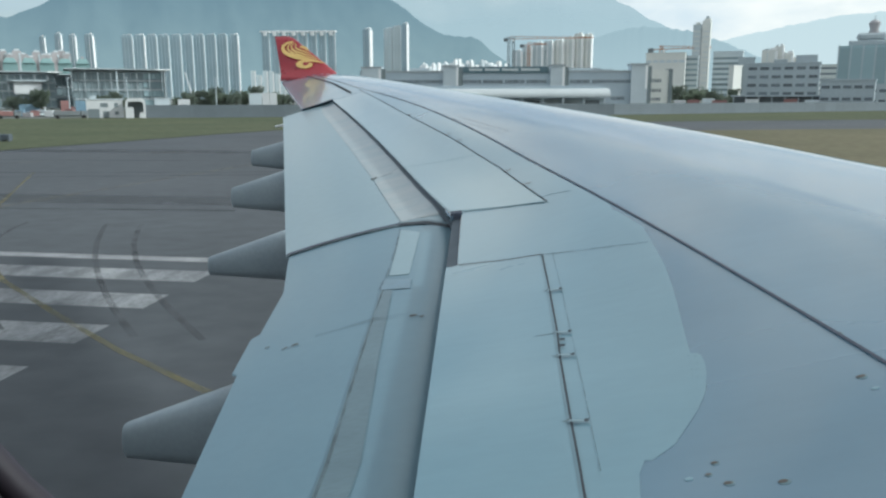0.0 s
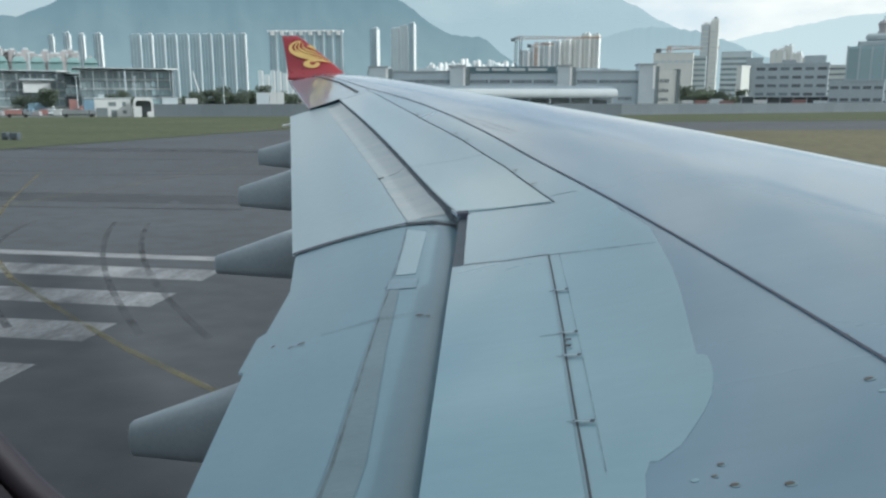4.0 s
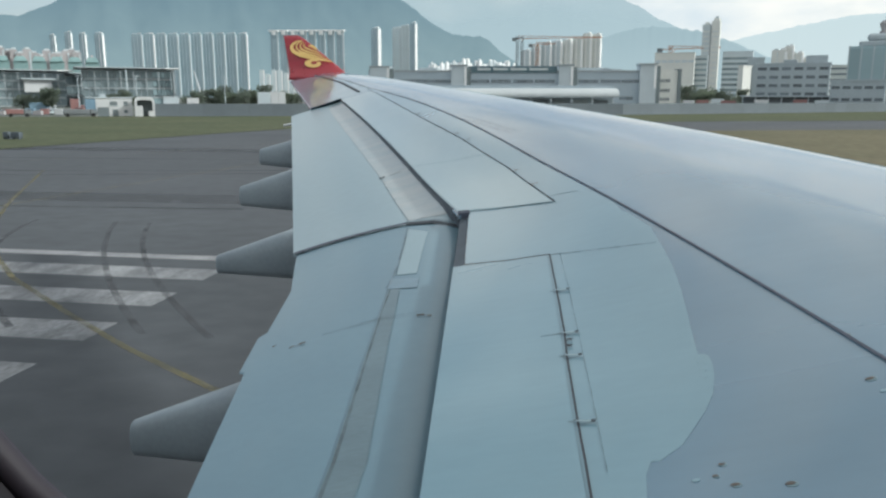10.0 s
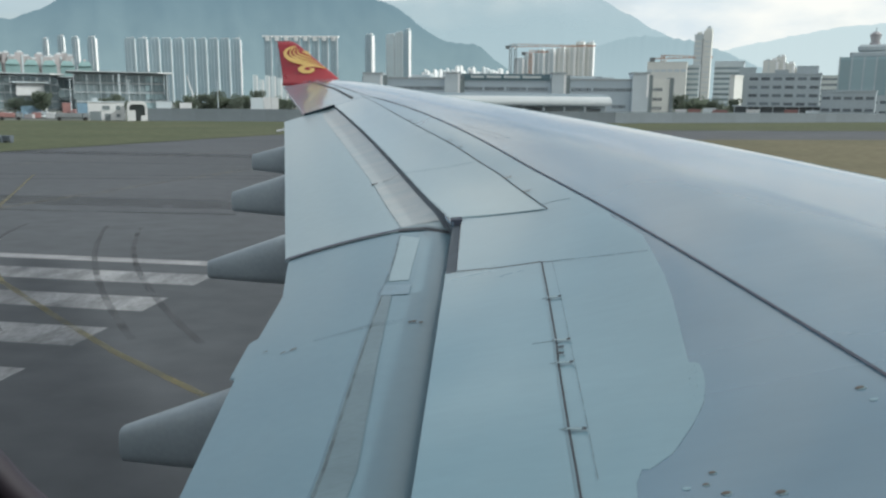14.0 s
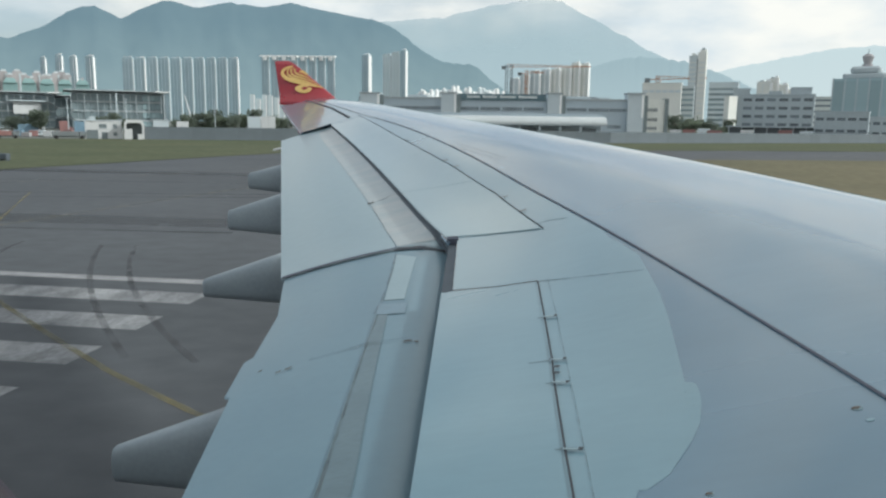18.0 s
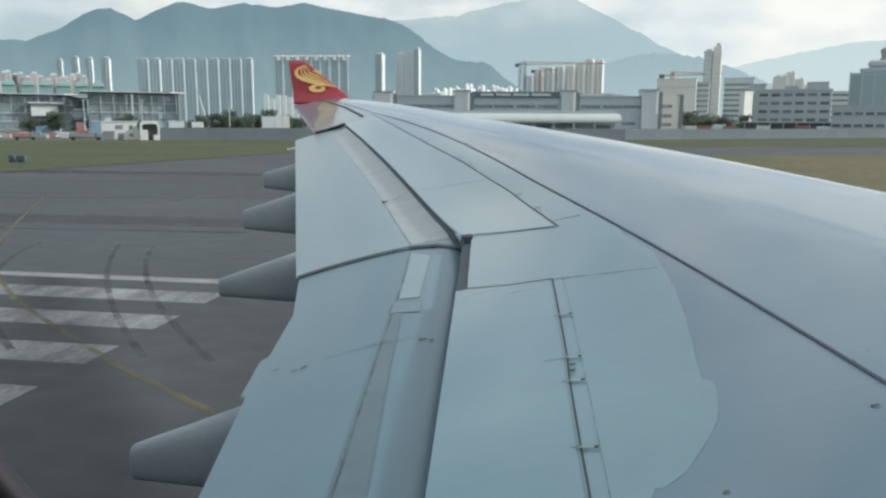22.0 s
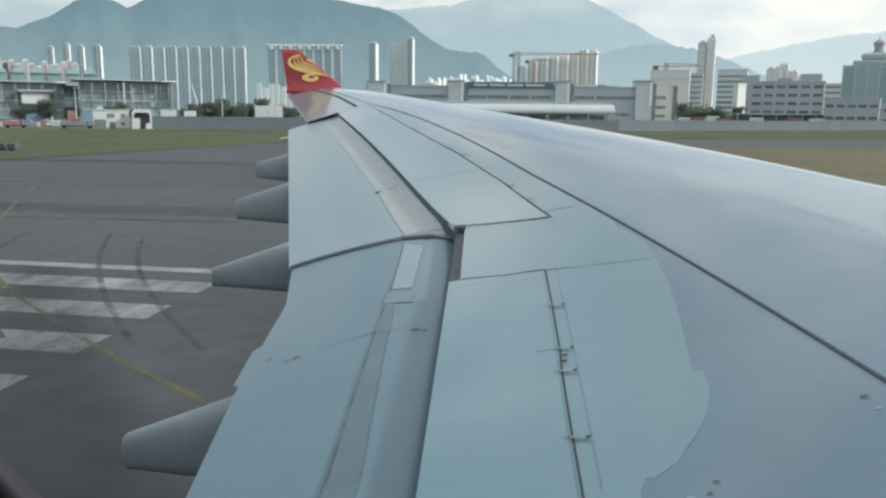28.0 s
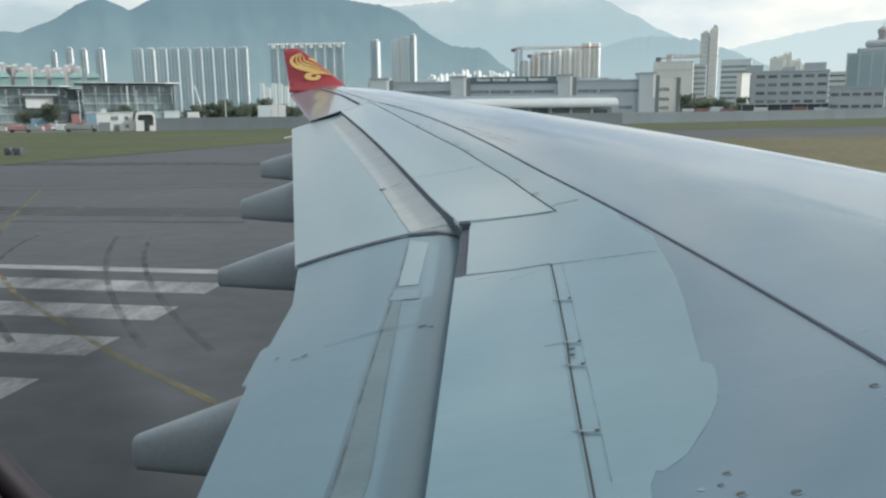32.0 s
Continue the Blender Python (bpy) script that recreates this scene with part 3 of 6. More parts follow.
# pairs of black arcs where wheels turned across the bars
for x0, bend in ((-20.4, 0.010), (-18.7, 0.012), (-24.4, 0.02), (-29.5, 0.016), (-28.0, 0.016)):
    pts = [(x0 + 0.33 * i + bend * i * (i - 26) * 0.35, 32.2 - 0.52 * i) for i in range(31)]
    stripe("tyre_arc", pts, 0.20, -0.011, M_SKID, "black curved tyre mark across the runway paint")
for k in range(22):
    x, y = BAR_END - 17 + 0.72 * k + streaks.uniform(-0.4, 0.4), 24.0 - 0.55 * k + streaks.uniform(-2.5, 1.0)
    n, lean = streaks.randrange(4, 9), streaks.uniform(-0.75, -0.2)
    pts = [(x + lean * 0.45 * i, y + 0.45 * i) for i in range(n)]
    if max(p[0] for p in pts) < BAR_END - 0.2:
        stripe("tyre_streak", pts, streaks.uniform(0.08, 0.22), -0.0118 + 0.00003 * k, M_SKID, "thin dark rubber streak across the runway paint")
for k in range(2):
    y = 8.6 + 3.2 * k
    stripe("touchdown_bar", [(68, y), (91, y)], 2.2, -0.0155, M_WHITE_LINE, "white runway touchdown bar on asphalt")

# ---- the aircraft ----
plane = thing("airliner", "white and red airliner with a grey swept wing and flaps lowered", "aircraft")


def wing_body():
    bm = bmesh.new()
    us = [0.0, 0.004, 0.012, 0.025, 0.045] + [0.07 + 0.55 * i / 40 for i in range(41)] + [0.62 + 0.38 * i / 24 for i in range(1, 25)]
    stations = [0.1 + 0.42 * i for i in range(16)] + [6.399, 6.401] + [6.8, 7.2, 7.6, 7.949, 7.951] + [8.4 + 0.46 * i for i in range(22)] + [18.549, 18.551] + [18.9 + 0.5 * i for i in range(13)] + [25.4]
    stations = sorted(set(round(s, 4) for s in stations if s <= 25.4))
    rows = []
    for y in stations:
        xl, xb = x_lead(y), x_body(y)
        c = x_lead(y) - x_trail(y)
        top, low = [], []
        for u in us:
            x = xl - u / 0.62 * 0.50 * c if u <= 0.62 else xl - 0.50 * c + (xb - xl + 0.50 * c) * (u - 0.62) / 0.38
            z = wing_z(x, y)
            tt = c * 0.10 * min(1.0, (u / 0.3) ** 0.55) * (1 - 0.85 * max(0.0, u - 0.35) / 0.65)
            top.append((x, y, z))
            low.append((x, y, z - max(tt, 0.05 if u > 0.5 else 0.0)))
        rows.append(top + list(reversed(low[1:])))
    vs = grid_faces(bm, rows, True)
    bm.faces.new(vs[0])
    bm.faces.new(list(reversed(vs[-1])))
    for f in bm.faces:
        f.smooth = True
    bmesh.ops.recalc_face_normals(bm, faces=bm.faces)
    for e in bm.edges:
        if len(e.link_faces) == 2 and e.calc_face_angle(0) > 0.5:
            e.smooth = False
    return bm


wing = true_normals(part("wing", wing_body(), M_SKIN, plane, "smooth blue-grey painted wing skin reflecting clouds"), wing_z)

# the dark joint that runs the length of the wing
def joint_x(y):
    if y > 18:
        return -4.54 - 0.50 * (y - 18)
    return 2.7136 - 0.2922 * y - 0.003886 * y * y - 0.000126 * y**3



MAIN_JOINT = [(joint_x(2.6 + 0.4 * i), 2.6 + 0.4 * i) for i in range(56)]
part("panel_joint", ribbon(MAIN_JOINT, (0.019, 0.010), wing_z, 0.008), M_SEAL, plane, "dark rubber joint along the wing")

# lighter panels behind it
PATCH_EDGE = [(0.54, 6.583), (0.684, 6.158), (0.725, 5.75), (0.759, 5.358), (0.767, 5.0), (0.763, 4.702), (0.757, 4.42), (0.753, 4.191), (0.785, 4.18), (0.804, 4.150), (0.809, 4.06), (0.801, 3.958), (0.77, 3.80), (0.713, 3.665), (0.577, 3.427), (0.463, 3.33), (0.43, 3.34), (0.40, 3.25), (0.36, 2.6), (0.3, 2.0)]
aft = [(x_body(y) + 0.006, y) for y in (2.0, 3.5, 5.0, 6.39)] + [(x_body(y) + 0.006, y) for y in (6.41, 7.2, 7.93)] + [(x_body(y) + 0.006, y) for y in (7.97, 10, 13, 16, 18.53)]
tip = [(x_body(y) + 0.006, y) for y in (18.58, 20, 22, 25.2)]
true_normals(part("pale_skin_panel", sheet([(x - 0.02, y - 0.006) for x, y in reversed([(joint_x(y), y) for y in (6.9, 7.4, 7.8, 8.2, 8.6, 9, 9.4, 9.8, 10.2, 10.6, 11, 12, 13, 14, 15, 16, 17, 19, 21, 23, 24.3)])] + [(0.49, 6.70)] + PATCH_EDGE + aft + tip, lambda x, y: wing_z(x, y) + 0.003 * min(1.0, max(0.0, (y - 7) / 3)), 0.0026, 0.0026), M_PALE, plane, "lighter repainted rear wing panel with a rounded edge"), wing_z)

HINGE_IN = [(0.17, 3.0), (0.137, 3.402), (0.106, 3.733), (0.047, 4.447), (0.031, 4.749), (-0.03, 5.433), (-0.101, 6.167)]
HINGE_OUT = [(-0.082, 7.422), (-0.686, 9.146), (-1.494, 11.076), (-2.75, 13.85), (-4.162, 17.024), (-4.75, 18.28)]


def on_line(line, y):
    for (x0, y0), (x1, y1) in zip(line, line[1:]):
        if y <= y1:
            return x0 + (x1 - x0) * (y - y0) / (y1 - y0)
    return line[-1][0]


def spoiler(y0, y1, hinge, skew=0.0):
    n = 8
    front = [(on_line(hinge, y0 + (y1 - y0) * i / n) - 0.022, y0 + (y1 - y0) * i / n) for i in range(n + 1)]
    rear = [(x_step(y0 + skew + (y1 - y0) * i / n) - 0.002, y0 + skew + (y1 - y0) * i / n) for i in range(n + 1)]
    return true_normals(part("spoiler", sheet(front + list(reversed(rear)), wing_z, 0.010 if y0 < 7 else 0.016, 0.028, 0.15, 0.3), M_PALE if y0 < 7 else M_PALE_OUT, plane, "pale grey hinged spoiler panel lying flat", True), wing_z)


# between the kink and the fuselage, then out along the wing
inner = spoiler(2.2, 6.16, HINGE_IN, 0.23)
outer = [spoiler(a, b, HINGE_OUT, s) for a, b, s in ((7.45, 9.93, 0.62), (9.95, 12.28, 0.62), (12.30, 14.68, 0.55), (14.70, 17.75, 0.5))]
part("spoiler_gap", ribbon(HINGE_IN, 0.0115, wing_z, 0.0115), M_SEAM, plane)
part("spoiler_gap", ribbon(HINGE_OUT, (0.010, 0.007), wing_z, 0.0115), M_SEAM, plane)
part("panel_gap", ribbon([(-0.101, 6.175), (-0.45, 6.26), (-0.829, 6.398)], 0.013, wing_z, 0.012), M_SEAM, plane)
part("panel_gap", ribbon([(-0.101, 6.175), (0.30, 6.00), (0.69, 5.83)], 0.006, wing_z, 0.0062), M_DOTTED, plane)
part("panel_gap", ribbon([(-0.082, 7.425), (-0.5, 7.69), (-0.99, 7.95)], 0.005, wing_z, 0.0112), M_FAINT, plane)
part("panel_gap", ribbon([(-0.19, 7.62), (-0.06, 7.62), (0.13, 7.53)], 0.005, wing_z, 0.0062), M_FAINT, plane)
part("panel_gap", ribbon([(-0.02, 6.18), (0.055, 5.43), (0.115, 4.75), (0.18, 4.0), (0.235, 3.3)], 0.003, wing_z, 0.006), M_DOTTED, plane)
for y in (9.94, 12.29, 14.69, 17.8):
    a, b = (on_line(HINGE_OUT, y), y), (x_step(y + 0.55), y + 0.55)
    part("panel_gap", ribbon([a, b], 0.004, wing_z, 0.0112), M_FAINT, plane)
part("tip_joint", ribbon([(-4.947, 18.28), (-6.2, 21.0), (-8.306, 25.1)], (0.06, 0.045), wing_z, 0.012), M_SEAM, plane)
part("tip_joint", ribbon([(x_body(18.56), 18.56), (-5.489, 18.50)], 0.07, wing_z, 0.012), M_SEAM, plane)

# spoiler hinges: small arms across the gap
for x, y in ((0.106, 3.733), (0.047, 4.447), (0.031, 4.749), (-0.03, 5.433)):
    h = part("hinge", ribbon([(x - 0.012, y - 0.004), (x + 0.075, y - 0.030)], 0.012, wing_z, 0.020, 0.03), M_WHITE_PATCH, inner, "worn pale spoiler hinge arm")
    part("hinge_slot", ribbon([(x - 0.02, y + 0.008), (x + 0.085, y - 0.020)], 0.006, wing_z, 0.016, 0.03), M_SEAM, h)
    part("hinge_cap", ribbon([(x + 0.066, y - 0.024), (x + 0.088, y - 0.030)], 0.022, wing_z, 0.021, 0.01), M_SEAM, h)
    part("grease_streak", ribbon([(x - (0.15 if y == 4.749 else 0.05), y + 0.014), (x - 0.02, y + 0.002)], (0.002, 0.012), wing_z, 0.0118, 0.05), M_DIRTY, h, "grey grease streak")
for k, y in enumerate((4.565, 4.645)):
    part("lock_tooth", ribbon([(0.045, y), (0.078, y - 0.009)], 0.022, wing_z, 0.018, 0.03), M_SEAM, inner)
for k, (hx, hy) in enumerate(((-0.60, 8.90), (-0.35, 8.19), (-1.42, 10.90), (-1.64, 11.42), (-2.65, 13.65))):
    hx = on_line(HINGE_OUT, hy)
    h = part("hinge", ribbon([(hx - 0.015, hy), (hx + 0.075, hy - 0.032)], 0.018, wing_z, 0.018, 0.03), M_BRACKET, outer[min(k // 2, 2)], "dark spoiler hinge")

# the dark wall of the gap at the kink
part("shroud_wall", sheet([(x_body(y) - 0.002, y) for y in (6.42, 7.2, 7.93)] + [(-1.09, 8.05), (-0.935, 6.42)], lambda x, y: wing_z(x, y) - 0.05, 0.0, 0.2), M_COVE, plane, "dark brown-grey gap wall at the wing kink")
part("shroud_cap", sheet([(-0.965, 7.88), (-1.10, 7.97), (-1.12, 8.08), (-0.99, 7.99)], wing_z, 0.016, 0.06, 0.05, 0.05), M_SEAL, plane)


# ---- flaps ----
def gap_y(s):
    """Where the two flaps meet, from nose to rear edge."""
    return float(np.interp(s, (0, 0.05, 0.2, 0.35, 0.7, 1), (8.06, 8.09, 8.20, 8.315, 8.375, 8.42)))


def flap(name, ys, rear, label, slant=lambda y, s: y):
    """Lofted flap with a rounded nose and a thin rear edge."""
    bm = bmesh.new()
    rows = []
    for y in ys:
        xa, xb = x_step(y) + 0.22, rear(y)
        top, low = [], []
        for i in range(33):
            s = (i / 32) ** 1.3
            yy = slant(y, s)
            xa, xb = x_step(yy) + 0.22, rear(yy)
            x = xa + (xb - xa) * s
            nose = 0.10 * (1 - min(1.0, s / 0.08)) ** 2
            z = flap_z(x, yy) - nose
            top.append((x, yy, z))
            low.append((x, yy, z - max(0.02, 0.20 * (1 - s) * min(1.0, (s / 0.2) ** 0.5 + 0.02))))
        rows.append(top + list(reversed(low)))
    vs = grid_faces(bm, rows, True)
    bm.faces.new(vs[0])
    bm.faces.new(list(reversed(vs[-1])))
    for f in bm.faces:
        f.smooth = True
    bmesh.ops.recalc_face_normals(bm, faces=bm.faces)
    for e in bm.edges:
        if len(e.link_faces) == 2 and e.calc_face_angle(0) > 0.6:
            e.smooth = False
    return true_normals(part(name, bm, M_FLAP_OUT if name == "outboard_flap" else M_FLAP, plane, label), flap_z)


IN_REAR = [(-1.60, 1.5), (-2.176, 4.146), (-2.429, 5.364), (-2.445, 5.434), (-2.505, 5.470), (-2.609, 6.114), (-2.547, 6.17), (-2.679, 7.143), (-3.06, 8.37)]
ys_in = [1.5 + 0.35 * i for i in range(11)] + [5.364, 5.434, 5.47, 5.8, 6.114, 6.17, 6.5, 6.9, 7.143, 7.5, 7.9, 8.2]
flap_in = flap("inboard_flap", sorted(ys_in), lambda y: on_line(IN_REAR, y), "lowered pale inboard flap with grease marks", lambda y, s: y + (gap_y(s) - 8.225) * max(0.0, (y - 7.4) / 0.8))
ys_out = [8.27 + 0.447 * i for i in range(24)]
flap_out = flap("outboard_flap", ys_out, lambda y: -3.115 - 0.3615 * (y - 8.433), "lowered pale grey outboard flap", lambda y, s: y + (gap_y(s) - 8.245) * max(0.0, 1 - (y - 8.27) / 2.0))
# slanted inner edge of the outboard flap
part("flap_gap", ribbon([(-3.10, 8.42), (-2.45, 8.375), (-1.722, 8.325)], (0.075, 0.06), flap_z, 0.024), M_SEAL, plane)
part("flap_gap", ribbon([(-1.722, 8.325), (-1.42, 8.20), (-1.11, 8.09)], 0.085, flap_z, 0.014), M_SEAM, plane)
part("flap_gap", ribbon([(-1.76, 8.42), (-1.42, 8.29), (-1.15, 8.18)], 0.06, flap_z, 0.013), M_DIRTY, plane)

def flap_strip(name, ys, d0, d1, lift, material, parent, label="", n=6):
    """A band along a flap, between two distances behind the spoilers' edge."""
    bm = bmesh.new()
    rows = []
    for y in ys:
        row = []
        for i in range(n + 1):
            x = x_step(y) - (d0(y) + (d1(y) - d0(y)) * i / n)
            row.append((x, y, flap_z(x, y) + lift))
        rows.append(row)
    vs = grid_faces(bm, rows)
    bmesh.ops.recalc_face_normals(bm, faces=bm.faces)
    if sum(f.normal.z for f in bm.faces) < 0:
        bmesh.ops.reverse_faces(bm, faces=bm.faces)
    return true_normals(part(name, bm, material, parent, label, True), flap_z)


def cove_wall(ys):
    bm = bmesh.new()
    grid_faces(bm, [[(x_step(y) - 0.003, y, wing_z(x_step(y), y) - 0.006 - 0.09 * k) for k in range(8)] for y in ys])
    return part("cove_wall", bm, M_COVE, plane, "dark wall of the flap cove")


# dark wall colour also stands in for the shade inside the cove
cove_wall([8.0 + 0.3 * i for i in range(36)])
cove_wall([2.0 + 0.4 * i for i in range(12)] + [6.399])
ys = [8.20 + 0.2 * i for i in range(52)]
taper = lambda y: max(0.35, 1 - (y - 8.2) / 14)
# shade below the spoilers painted in as a dark strip
flap_strip("cove_strip", ys, lambda y: -0.12, lambda y: 0.03 * taper(y), 0.006, M_COVE, flap_out, "cove strip painted dark for the shade under the spoilers")
# inboard, a lighter grey strip paints the shade along the edge
flap_strip("cove_strip", [2.4 + 0.2 * i for i in range(28)], lambda y: -0.12, lambda y: 0.02, 0.006, M_COVE_SHADE, flap_in, "strip painted grey for the shade under the spoiler edge")
CREASE_IN = [(-1.17, 2.6), (-1.244, 3.838), (-1.376, 5.062), (-1.46, 5.9), (-1.515, 6.568)]
CREASE_OUT = [(-1.733, 8.441), (-2.623, 10.758), (-4.317, 14.809), (-5.4, 17.4), (-5.75, 18.4)]
INNER_EDGE = [(-0.98, 2.6), (-1.021, 3.788), (-1.25, 5.3), (-1.395, 6.372), (-1.41, 6.56)]
flap_strip("flap_shroud_band", [2.6 + 0.2 * i for i in range(20)] + [6.55], lambda y: x_step(y) - on_line(INNER_EDGE, y), lambda y: x_step(y) - on_line(CREASE_IN, y), 0.004, M_DIRTY, flap_in, "duller worn band along the flap")
flap_strip("flap_shroud_band", [8.45 + 0.2 * i for i in range(50)], lambda y: 0.03 * taper(y), lambda y: x_step(y) - on_line(CREASE_OUT, y), 0.004, M_BEIGE, flap_out, "beige grimy band below the spoilers", 8)
part("flap_crease", ribbon(CREASE_IN, 0.006, flap_z, 0.0058), M_FAINT, flap_in)
part("grime_edge", ribbon([(x + 0.012, y) for x, y in CREASE_IN], (0.040, 0.012), flap_z, 0.0052), M_SOOT, flap_in, "fuzzy dark grime along the flap band")
part("flap_crease", ribbon([(-1.395, 6.372), (-1.25, 5.3), (-1.021, 3.788), (-0.98, 2.6)], 0.004, flap_z, 0.006), M_FAINT, flap_in)
part("flap_crease", ribbon(CREASE_OUT[:2], (0.006, 0.003), flap_z, 0.0058), M_DOTTED, flap_out)
part("flap_crease", ribbon([(-1.69, 8.17), (-1.60, 7.5), (-1.53, 6.75), (-1.53, 6.45)], 0.022, flap_z, 0.010), M_SOOT, flap_in)
part("grease_streak", ribbon([(-1.9, 5.74), (-1.45, 5.80), (-1.12, 5.77)], (0.03, 0.10), flap_z, 0.0066), M_SMEAR, flap_in, "grey grime streak across the flap")
part("repair_patch", sheet([(-1.675, 8.13), (-1.42, 7.90), (-1.307, 6.70), (-1.505, 6.76)], flap_z, 0.006, 0.004, 0.1, 0.2), M_WHITE_PATCH, flap_in, "clean pale rectangular repair patch")
part("faded_decal", sheet([(-1.543, 6.689), (-1.257, 6.569), (-1.234, 6.34), (-1.526, 6.439)], flap_z, 0.0068, 0.001, 0.1, 0.1), M_DECAL, flap_in, "scuffed faded blue decal")
for x, y, w, l in ((-1.09, 5.74, 0.020, 0.06), (-1.02, 5.735, 0.016, 0.03), (-2.05, 5.67, 0.02, 0.05), (-2.13, 5.65, 0.014, 0.04), (-2.33, 5.78, 0.014, 0.03)):
    part("fastener_mark", ribbon([(x - l / 2, y - 0.01), (x, y), (x + l / 2, y + 0.01)], w, flap_z, 0.012, 0.02), M_RUST, flap_in, "brown grease round a fastener")
part("fastener_mark", ribbon([(-2.63, 10.70), (-2.55, 10.72)], 0.07, flap_z, 0.010, 0.03), M_RUST, flap_out, "brown grease round a fastener")
part("fastener_head", ribbon([(-2.605, 10.71), (-2.57, 10.72)], 0.03, flap_z, 0.013, 0.03), M_WHITE_PATCH, flap_out)
for k in range(3):
    x, y = -2.48 + 0.11 * k, 10.74 + 0.33 * (k % 3) - 0.2 * (k % 2)
    part("grease_streak", ribbon([(x, y), (x + 0.16, y + 0.04)], (0.03, 0.012), flap_z, 0.0062, 0.05), M_BEIGE if k % 2 else M_DIRTY, flap_out, "thin brownish grease smear")


# ---- flap track fairings ----
def fairing(y, x_tail, z_tail, h_tail, x_te, z_te, h_te, width, reach):
    """A canoe under the flap: deep at the flap's edge, a narrow blunt tail behind."""
    bm = bmesh.new()
    rows = []
    n = 20
    for i in range(-7, 13):
        if i >= 0:
            s = (i / 12)
            x = x_te + (x_tail - x_te) * s
            zc = z_te + (z_tail - z_te) * s
            h, w = h_te + (h_tail - h_te) * s, width + (width * 0.38 - width) * s
        else:
            s = -i / 7
            x = x_te + reach * s
            zc = z_te
            k = math.sqrt(max(0.0, 1 - s * s)) + 0.03
            h, w = h_te * k, width * k
            zc = min(z_te + h_te / 2, flap_z(max(x, -9), y) - 0.16) - h / 2 - 0.05 * s
        ring = []
        for j in range(n):
            a = 2 * math.pi * j / n
            c, sn = math.cos(a), math.sin(a)
            ring.append((x, y + 0.5 * w * math.copysign(abs(c) ** 0.68, c), zc + 0.5 * h * math.copysign(abs(sn) ** (0.85 if sn > 0 else 0.6), sn)))
        rows.append(ring)
    last = rows[-1]
    cen = Vector((x_tail, y, z_tail))
    rows.append([tuple(cen + (Vector(p) - cen) * 0.9 + Vector((-0.015, 0, 0))) for p in last])
    vs = grid_faces(bm, rows, True)
    bm.faces.new(vs[0])
    bm.faces.new(list(reversed(vs[-1])))
    bmesh.ops.recalc_face_normals(bm, faces=bm.faces)
    for f in bm.faces:
        f.smooth = True
    for e in bm.edges:
        if len(e.link_faces) == 2 and e.calc_face_angle(0) > 0.6:
            e.smooth = False
    ob = part("flap_fairing", bm, M_FAIRING, plane, "tapered grey flap track fairing with a blunt tail")
    # joint ring of the tail cone
    s = 0.62
    ring = []
    for dx in (-0.006, 0.006):
        t = s + dx / (x_tail - x_te)
        h, w = (h_te + (h_tail - h_te) * t) * 1.0008, (width + (width * 0.38 - width) * t) * 1.0008
        zc = z_te + (z_tail - z_te) * t
        ring.append([(x_te + (x_tail - x_te) * t, y + 0.5 * w * math.copysign(abs(math.cos(a)) ** 0.68, math.cos(a)), zc + 0.5 * h * math.copysign(abs(math.sin(a)) ** (0.85 if math.sin(a) > 0 else 0.6), math.sin(a))) for a in (2 * math.pi * j / 40 for j in range(40))])
    bm = bmesh.new()
    grid_faces(bm, ring, True)
    part("tail_joint", bm, M_FAIRING, ob)
    return ob


fairing(5.42, -3.41, 2.95, 0.30, -2.50, 3.135, 0.67, 0.42, 2.2)
fairing(9.55, -4.58, 3.47, 0.25, -3.53, 3.65, 0.66, 0.46, 2.2)
fairing(13.0, -5.73, 3.93, 0.35, -4.71, 4.07, 0.76, 0.46, 2.0)
fairing(15.7, -6.44, 4.42, 0.33, -5.68, 4.49, 0.62, 0.44, 1.8)
bm = bmesh.new()
tube(bm, (-6.62, 17.6, 5.01), (-6.3, 17.6, 5.07), 0.028, 10)
part("static_wick_mount", bm, M_WALL_WHITE, plane, "short pale rod at the flap's rear edge")


# ---- winglet ----
def fin_point(s, h):
    """Along the fin's foot from its rear corner, and up; the fin leans outward."""
    k = 1 + 0.0315 * h / 1.21
    return Vector(((-9.28 + s) * k, 25.4 * k, 5.7 + (0.73 + h) * k))


def winglet():
    bm = bmesh.new()
    rows = []
    for i in range(13):
        t = i / 12
        h = -0.20 + 1.45 * t
        hh = max(h, 0.0) / 1.25
        te, le = -0.16 * hh, 2.0 + (0.42 - 2.0) * hh
        if hh > 0.93:
            le -= 0.06 * (hh - 0.93) / 0.07
        c = le - te
        ring = []
        for j in range(24):
            a = 2 * math.pi * j / 24
            u = 0.5 - 0.5 * math.cos(a)
            th = 0.045 * c * 2.6 * (math.sqrt(u) * (1 - u)) * (1 if a < math.pi else -1)
            p = fin_point(le - c * u, h)
            ring.append((p.x, p.y - th - 0.30 * max(0.0, 0.18 - h) ** 1.2, p.z))
        rows.append(ring)
    vs = grid_faces(bm, rows, True)
    bm.faces.new(vs[0])
    bm.faces.new(list(reversed(vs[-1])))
    for f in bm.faces:
        f.smooth = True
    bmesh.ops.recalc_face_normals(bm, faces=bm.faces)
    return part("winglet", bm, M_RED, plane, "upright red winglet with a yellow swirl")


fin = winglet()


